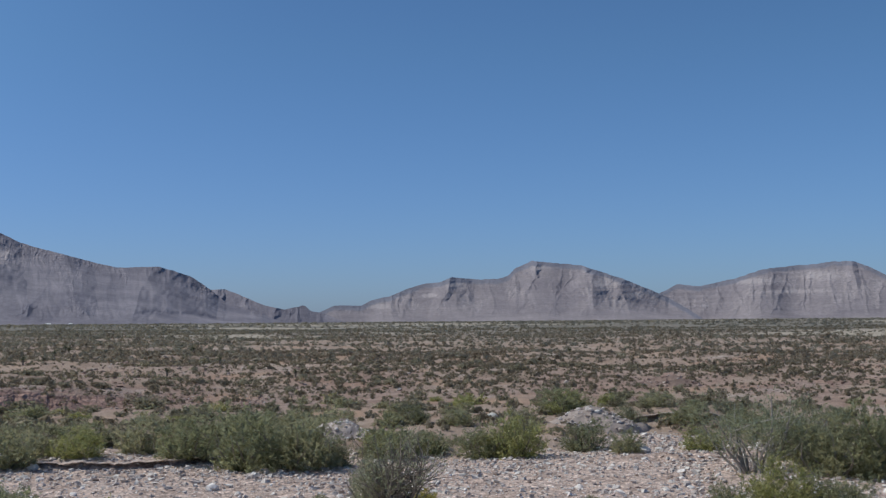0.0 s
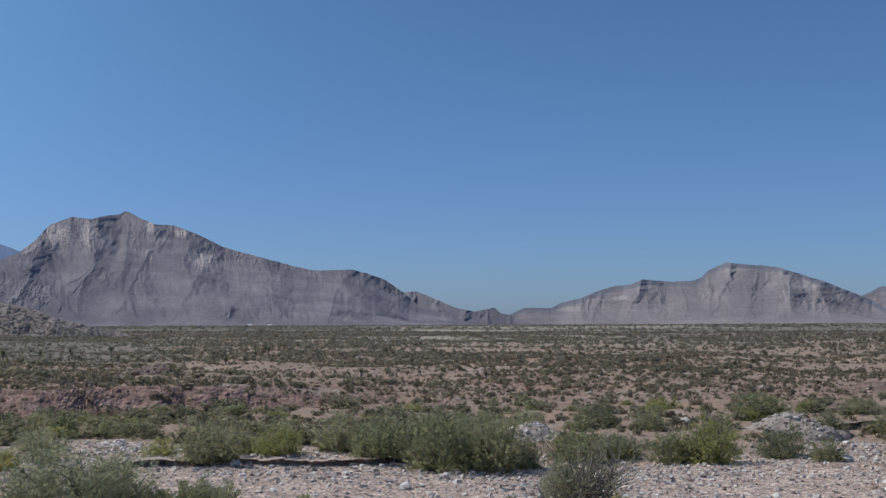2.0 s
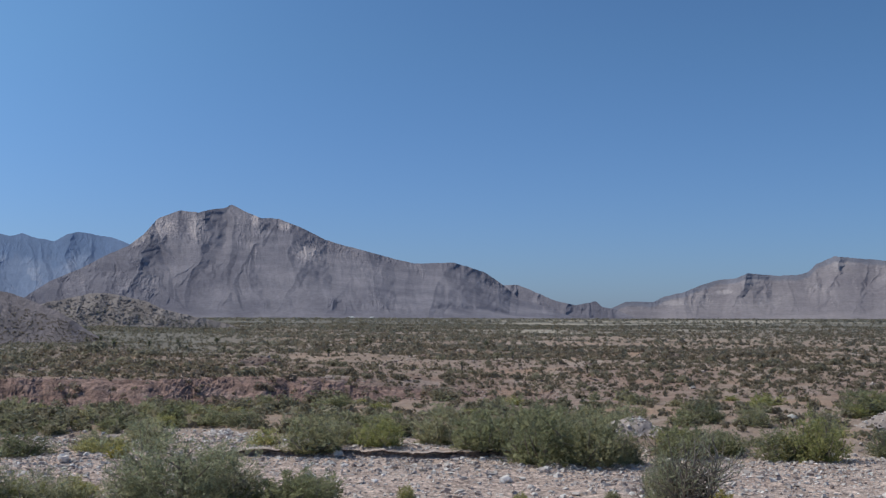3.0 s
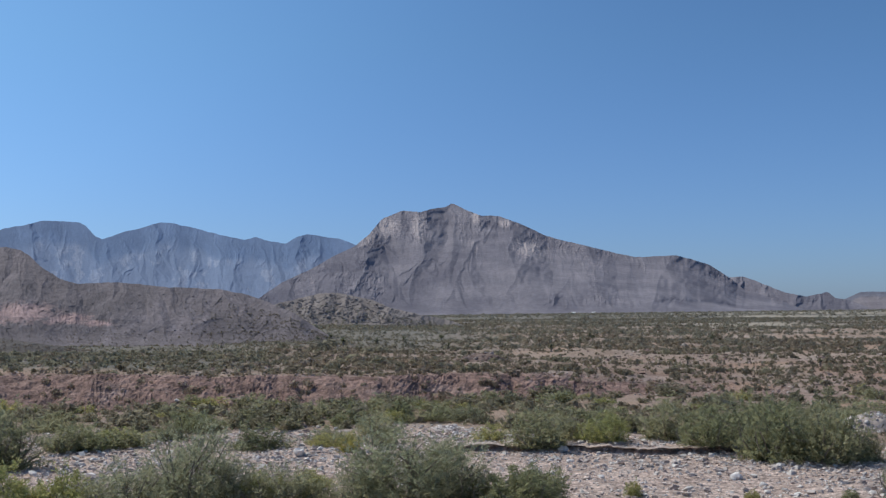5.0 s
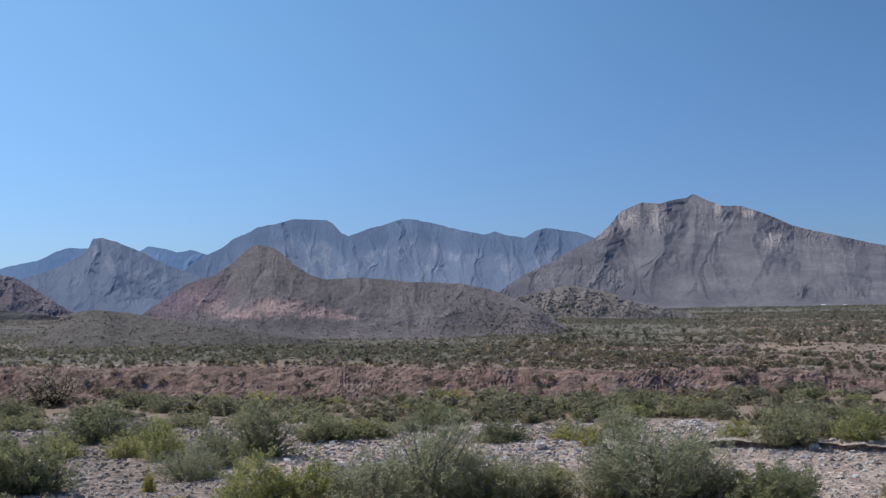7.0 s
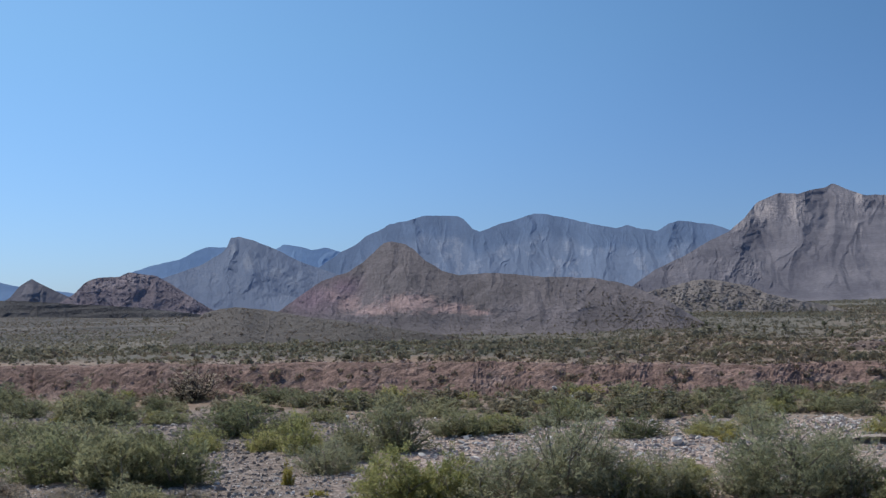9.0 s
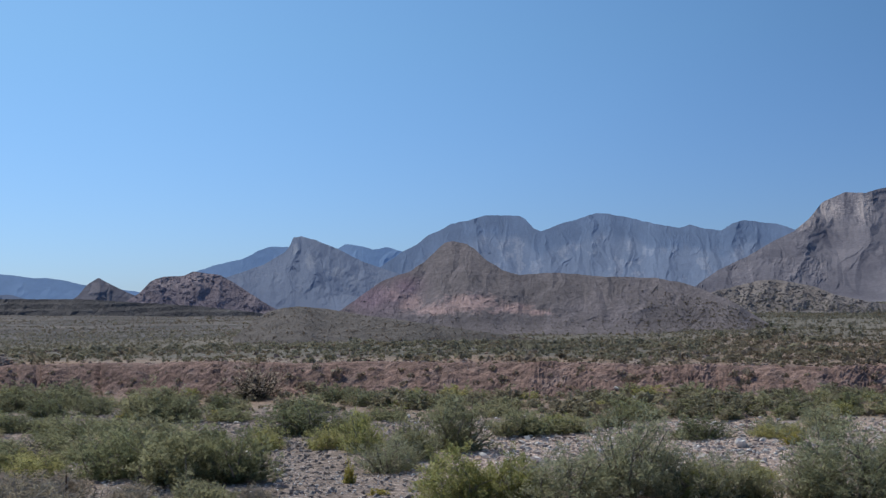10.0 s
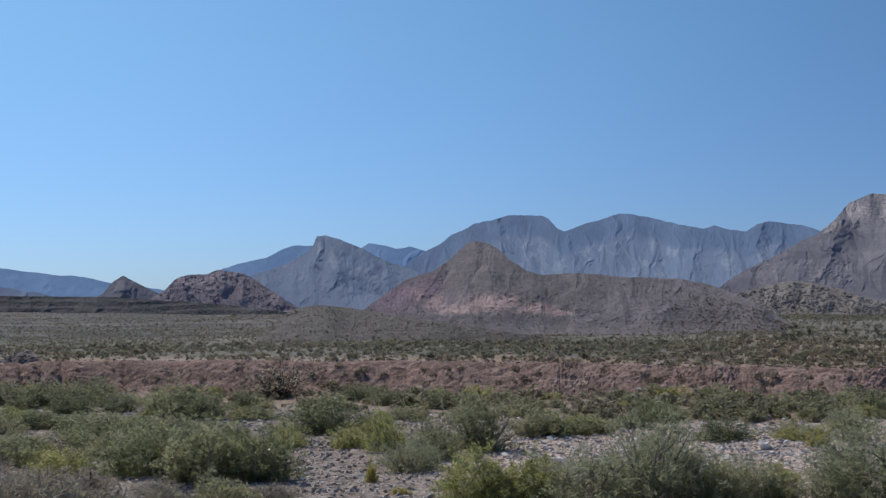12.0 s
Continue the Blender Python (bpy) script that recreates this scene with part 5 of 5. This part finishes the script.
# ---- stones ----
def lump(seed, subdivisions, flat=0.65, sharp=0.3):
    """A weathered stone about one metre across, as vertices and faces."""
    bm = bmesh.new()
    bmesh.ops.create_icosphere(bm, subdivisions=subdivisions, radius=0.5)
    rng = np.random.default_rng(seed)
    o = Vector(rng.uniform(0, 50, 3))
    for v in bm.verts:
        n = noise.noise(v.co * 2.1 + o) * sharp + noise.noise(v.co * 5 + o) * sharp * 0.4
        v.co *= 1 + n
    cuts = rng.normal(size=(9, 3))
    for c in cuts:
        c = Vector(c).normalized()
        for v in bm.verts:
            over = v.co.dot(c) - 0.33
            if over > 0:
                v.co -= c * over * 0.9
    for v in bm.verts:
        v.co.z *= flat
    V = np.array([v.co[:] for v in bm.verts])
    F = np.array([[v.index for v in f.verts] for f in bm.faces])
    bm.free()
    return V, F


def chip(seed):
    """An angular piece of gravel: a skewed block with knocked-off corners."""
    rng = np.random.default_rng(seed)
    V = np.array([(x, y, z) for z in (-0.5, 0.5) for y in (-0.5, 0.5) for x in (-0.5, 0.5)]) + rng.uniform(-0.36, 0.36, (8, 3))
    V[4:, :2] *= rng.uniform(0.55, 0.85)
    V *= (1.0, rng.uniform(0.65, 1.0), rng.uniform(0.34, 0.5))
    F = np.array([(0, 2, 1), (1, 2, 3), (4, 5, 6), (5, 7, 6), (0, 1, 4), (1, 5, 4), (2, 6, 3), (3, 6, 7), (0, 4, 2), (2, 4, 6), (1, 3, 5), (3, 7, 5)])
    return V, F


def pebbles(name, label, az, r, size, material, seed, sink=0.25, lift=None, form=chip):
    """Stones past counting, lying on the ground, in one mesh."""
    rng = np.random.default_rng(seed)
    kinds = [form(seed + k) for k in range(8)]
    z = ground_z(az, r) if lift is None else lift
    x, y = -np.sin(np.radians(az)) * r, np.cos(np.radians(az)) * r
    which = rng.integers(0, 8, len(az))
    verts, faces, start = [], [], 0
    for k, (V, F) in enumerate(kinds):
        i = np.where(which == k)[0]
        t = rng.uniform(0, 2 * np.pi, len(i))
        c, s = np.cos(t)[:, None], np.sin(t)[:, None]
        tip = rng.normal(size=(len(i), 1)) * 0.25
        P = V[None] * (size[i, None] * rng.uniform(0.7, 1.3, (len(i), 3)))[:, None, :]
        px, pz = P[:, :, 0] * np.cos(tip) - P[:, :, 2] * np.sin(tip), P[:, :, 0] * np.sin(tip) + P[:, :, 2] * np.cos(tip)
        Q = np.stack([px * c - P[:, :, 1] * s + x[i, None], px * s + P[:, :, 1] * c + y[i, None], pz + z[i, None] + (size[i] * (0.35 - sink))[:, None]], -1)
        verts.append(Q.reshape(-1, 3))
        faces.append((F[None] + (np.arange(len(i)) * len(V))[:, None, None]).reshape(-1, 3) + start)
        start += len(i) * len(V)
    return tagged(new(name, mesh_from(name, np.concatenate(verts), np.concatenate(faces), material)), label, "gravel", kind="stuff")


def bars(az, r):
    """Where the flood left its cobbles: in bars along the wash, thinner on the sandy strips."""
    e = wash_edge(az)
    d = 0.3 + 0.7 * smooth(0.40, 0.58, fbm(az * 0.35, r * 0.22, 71, 3))
    d = np.maximum(d, 0.95 * smooth(-9, -5, r - e) * (1 - smooth(0, 3, r - e)))
    return d * (1 - smooth(0, 4, r - e))


rng = np.random.default_rng(12)
GREY_STONE = speckled("grey_river_stone", [(0, (0.27, 0.225, 0.20)), (0.4, (0.39, 0.34, 0.31)), (0.8, (0.49, 0.44, 0.41)), (1, (0.62, 0.58, 0.54))], 9, 0.85, 0.02)
a, r = scatter(62000, 33, 68, 401, bars, (-22, 67))
dull = a + 6 * (fbm(a * 0.3, r * 0.2, 77, 2) - 0.5) > 45
pebbles("grey_gravel", "dull grey gravel on the upper reach of the wash", a[dull], r[dull], np.minimum(rng.gamma(1.4, 0.034, dull.sum()) + 0.028, 0.17), GREY_STONE, 509, 0.16)
a, r = a[~dull], r[~dull]
pebbles("gravel", "pale grey and pinkish gravel strewn over the wash", a, r, np.minimum(rng.gamma(1.4, 0.038, len(a)) + 0.028, 0.19), STONE, 501, 0.16)
a, r = scatter(17000, 33, 47, 407, lambda a, r: 0.35 + 0.65 * smooth(0.4, 0.6, fbm(a * 0.5, r * 0.4, 73, 3)), (-22, 67))
pebbles("fine_gravel", "fine pale pebbles on the near side of the wash", a, r, rng.gamma(1.5, 0.014, len(a)) + 0.025, STONE, 508, 0.1)
a = rng.uniform(8, 68, 12000)
r = bank_foot(a) + rng.uniform(-1.5, 7.5, len(a))
ok = rng.uniform(size=len(a)) < 0.2 + 0.8 * smooth(0.42, 0.6, fbm(a * 0.7, r * 0.15, 91, 3))
a, r = a[ok], r[ok]
pebbles("bank_rubble", "reddish clods and stones on the cut bank", a, r, np.minimum(rng.gamma(1.5, 0.038, len(a)) + 0.03, 0.24), EARTH_CLOD, 502)

a, r = scatter(14000, 72, 125, 405, lambda a, r: (r > bank_foot(a) + 6) * (0.2 + 0.8 * smooth(0.45, 0.6, fbm(a * 0.6, r * 0.12, 93, 3))))
pebbles("terrace_stones", "small brown and grey stones lying on the terrace", a, r, rng.gamma(1.4, 0.05, len(a)) + 0.05, EARTH_CLOD, 507)
for slope, count, low, high, big, left in (("hill_knoll", 2600, 0.3, 0.99, 0.8, (25, 32.8)), ("hill_cone", 1500, 0.1, 0.98, 0.2, (32, 49)), ("hill_dome", 700, 0.2, 0.98, 3.2, (51, 59))):
    a, r, z = hill_places(slope, count, low, high, 700 + count, left)
    pebbles(slope + "_boulders", "grey-brown boulders strewn over the hill", a, r, rng.gamma(2.0, big * 0.2, len(a)) + min(0.2, 0.4 * big), {"hill_knoll": ROCK_KNOLL, "hill_cone": ROCK_HILL}.get(slope, ROCK_RED), 510 + count, 0.38, z, lambda k: lump(k, 1, 0.7))

STONES = [mesh_from("river_stone", *lump(600 + k, 2, 0.62, 0.5), STONE, False) for k in range(6)]


def river_stones():
    rng = np.random.default_rng(44)
    a, r = scatter(520, 32, 62, 403, bars)
    for k in range(min(len(a), 280)):
        ob = new("river_stone", STONES[k % 6])
        s = float(np.clip(rng.gamma(2.6, 0.05) + 0.12, 0.13, 0.42))
        ob.matrix_world = Matrix.Translation(polar(a[k], r[k], float(ground_z(a[k], r[k])) + 0.1 * s)) @ Euler((rng.uniform(-0.3, 0.3), rng.uniform(-0.3, 0.3), rng.uniform(0, 6))).to_matrix().to_4x4() @ Matrix.Diagonal((s, s * rng.uniform(0.7, 1.1), s, 1))
        tagged(ob, "pale grey weathered stone lying on the gravel", "stone", "stones in the wash")


river_stones()


def stone_at(label, az, r, size, material=None, lift=0.0):
    ob = new("boulder", STONES[int(az * 7) % 6].copy() if material else STONES[int(az * 7) % 6])
    if material:
        ob.data.materials[0] = material
    ob.matrix_world = Matrix.Translation(polar(az, r, float(ground_z(az, r)) + 0.22 * size + lift)) @ Matrix.Rotation(az, 4, "Z") @ Matrix.Diagonal((size, size, size * 1.25, 1))
    return tagged(ob, label, "boulder")


stone_at("cream-white limestone boulder among the bushes", -2.3, 58.0, 0.62, WHITE_STONE)
stone_at("grey boulder with a shadowed underside in the gravel", -9.3, 45.5, 0.5)
stone_at("rounded pinkish boulder on the gravel bar", 30.7, 44.5, 0.5)
stone_at("flat pale boulder on the sandy strip", 10.6, 38.0, 0.42)
for k in range(9):
    stone_at("pale tumbled boulder lodged in the red bank", 35.4 + 0.26 * k + 0.1 * math.sin(k * 5), 63.6 + 1.6 * math.sin(k * 3.7) ** 2, 0.26 + 0.16 * math.sin(k * 2.3) ** 2)
stone_at("grey boulder at the edge of the bushes", 18.4, 44.2, 0.45)


def flood_mound(label, az, r, wide, deep, high, seed):
    """A heap of flood gravel: a lumpy mound with stones lying on it."""
    n = 40
    gx, gy = np.meshgrid(np.linspace(-1, 1, n), np.linspace(-1, 1, n))
    d = np.sqrt(gx ** 2 + gy ** 2) + 0.5 * (fbm(gx * 2 + seed, gy * 2, seed, 3) - 0.5)
    h = high * (1 - smooth(0.05, 0.95, d)) + 0.06 * (fbm(gx * 9, gy * 9, seed, 3) - 0.5) - 0.05 - 0.5 * smooth(0.75, 1.1, d)
    ob = new("flood_mound", mesh_from("flood_mound", np.stack([gx * wide / 2, gy * deep / 2, h], -1).reshape(-1, 3), grid_faces(n, n), HEAP, False))
    ob.matrix_world = Matrix.Translation(polar(az, r, float(ground_z(az, r)))) @ Matrix.Rotation(radians(az), 4, "Z")
    rng = np.random.default_rng(seed)
    bits = []
    V, F = lump(seed, 1)
    V2, F2 = lump(seed + 1, 1)
    for k in range(260):
        i, j = rng.integers(4, n - 4, 2)
        s = rng.gamma(2.2, 0.045) + 0.05
        vv, ff = (V, F) if k % 2 else (V2, F2)
        bits.append((vv * s @ np.array(Euler((0, 0, rng.uniform(0, 6))).to_matrix()) + np.array([gx[i, j] * wide / 2, gy[i, j] * deep / 2, h[i, j] + 0.02]), ff))
    tagged(part("gravel_cover", mesh_from("gravel_cover", *join(bits), STONE), ob), kind="stuff")
    return tagged(ob, label, "gravel mound")


def earth_mound(label, az, r, wide, deep, high, material, cover, seed):
    """A worn hummock of earth, steep on one side, with clods on it."""
    n = 48
    gx, gy = np.meshgrid(np.linspace(-1, 1, n), np.linspace(-1, 1, n))
    d = np.sqrt(np.where(gx > 0, gx * 1.25, gx) ** 2 + gy ** 2) + 0.45 * (fbm(gx * 2.2 + seed, gy * 2.2, seed, 4) - 0.5)
    h = high * (1 - smooth(0.1, 0.9, d)) * (0.8 + 0.4 * fbm(gx * 3, gy * 3, seed + 5, 3)) + 0.12 * (fbm(gx * 8, gy * 8, seed, 3) - 0.5) - 0.05 - 0.6 * smooth(0.75, 1.1, d)
    ob = new("earth_mound", mesh_from("earth_mound", np.stack([gx * wide / 2, gy * deep / 2, h], -1).reshape(-1, 3), grid_faces(n, n), material, False))
    ob.matrix_world = Matrix.Translation(polar(az, r, float(ground_z(az, r)))) @ Matrix.Rotation(radians(az), 4, "Z")
    rng = np.random.default_rng(seed)
    bits = []
    shapes = [chip(seed + k) for k in range(4)]
    for k in range(200):
        i, j = rng.integers(5, n - 5, 2)
        vv, ff = shapes[k % 4]
        bits.append((vv * (rng.gamma(2.0, 0.05) + 0.06) @ np.array(Euler((0, 0, rng.uniform(0, 6))).to_matrix()) + np.array([gx[i, j] * wide / 2, gy[i, j] * deep / 2, h[i, j] + 0.02]), ff))
    tagged(part("clod_cover", mesh_from("clod_cover", *join(bits), cover), ob), kind="stuff")
    return tagged(ob, label, "earth mound")


HEAP = speckled("heap_gravel", [(0, (0.40, 0.335, 0.295)), (1, (0.43, 0.36, 0.32))], 6, 0.95, 0.05)
flood_mound("grey mound of flood gravel behind the bushes", -6.8, 56.0, 5.4, 4.6, 0.85, 3)
flood_mound("low pale heap of flood gravel behind the bushes", 4.6, 51.0, 3.6, 3.0, 0.75, 5)
flood_mound("low pale heap of gravel beside a bush", 23.8, 53.5, 2.6, 2.4, 0.2, 8)

EARTH = speckled("worn_earth", [(0, (0.27, 0.195, 0.16)), (1, (0.29, 0.21, 0.172))], 3, 0.95, 0.06)
# Grey tone and knob stand in for a shaded slope of the cut bank.
SHADE_EARTH = speckled("shade_grey_earth", [(0, (0.25, 0.21, 0.19)), (1, (0.28, 0.235, 0.21))], 3, 0.95, 0.06)
earth_mound("worn red-brown earth hummock on the edge of the terrace", 22.2, 88.0, 6.5, 5.0, 0.7, EARTH, EARTH_CLOD, 13)
earth_mound("grey knob of earth standing in for a shaded face of the cut bank", 64.2, 86.0, 4.6, 4.4, 0.8, SHADE_EARTH, EARTH_CLOD, 17)
earth_mound("low brown earth hummock beside the wash", -10.6, 84.0, 7.0, 4.0, 0.6, EARTH, EARTH_CLOD, 19)


# ---- fence posts, far buildings, poles ----
def fence_post(az, r, high):
    """A rusty steel T-post with studs and a spade at its foot."""
    bm = bmesh.new()
    for sx, sy, ox, oy in ((0.05, 0.008, 0, 0), (0.008, 0.045, 0, 0.024)):
        g = bmesh.ops.create_cube(bm, size=1.0)
        for v in g["verts"]:
            v.co = Vector((v.co.x * sx + ox, v.co.y * sy + oy, (v.co.z + 0.5) * high - 0.2))
    for k in range(int(high / 0.08)):
        g = bmesh.ops.create_cube(bm, size=0.014)
        for v in g["verts"]:
            v.co += Vector((0, -0.008, 0.06 + k * 0.08))
    me = bpy.data.meshes.new("fence_post")
    bm.to_mesh(me)
    bm.free()
    me.materials.append(STEEL)
    ob = new("fence_post", me)
    ob.matrix_world = Matrix.Translation(polar(az, r, float(ground_z(az, r)))) @ pose(0, 0, 0, 2, 1.5, az)
    return tagged(ob, "thin rusty steel fence post among dry bushes", "fence post", "fence posts")


fence_post(61.4, 33.5, 1.15)
fence_post(53.35, 33.2, 0.75)


def white_building(az, r, wide, deep, high):
    """A far low building: white walls under a shallow roof."""
    ob = thing("far_building", "small white flat building far out on the plain", "building", "far buildings", Matrix.Translation(polar(az, r, float(ground_z(az, r)) - 0.2)) @ Matrix.Rotation(radians(az), 4, "Z"))
    bm = bmesh.new()
    g = bmesh.ops.create_cube(bm, size=1.0)
    for v in g["verts"]:
        v.co = Vector((v.co.x * wide, v.co.y * deep, (v.co.z + 0.5) * high))
    me = bpy.data.meshes.new("building_wall")
    bm.to_mesh(me)
    bm.free()
    me.materials.append(WHITE_WALL)
    part("wall", me, ob)
    w, d = wide / 2 + 0.3, deep / 2 + 0.3
    V = [(-w, -d, high), (w, -d, high), (w, d, high), (-w, d, high), (-w, 0, high + 0.6), (w, 0, high + 0.6)]
    bm = bmesh.new()
    vs = [bm.verts.new(v) for v in V]
    for f in ((0, 1, 5, 4), (3, 4, 5, 2), (0, 4, 3), (1, 2, 5), (0, 3, 2, 1)):
        bm.faces.new([vs[i] for i in f])
    me = bpy.data.meshes.new("building_roof")
    bm.to_mesh(me)
    bm.free()
    me.materials.append(WHITE_WALL)
    part("roof", me, ob)
    return ob


white_building(17.9, 1250, 4.5, 4.0, 1.5)
white_building(16.95, 1250, 3.6, 4.0, 1.4)
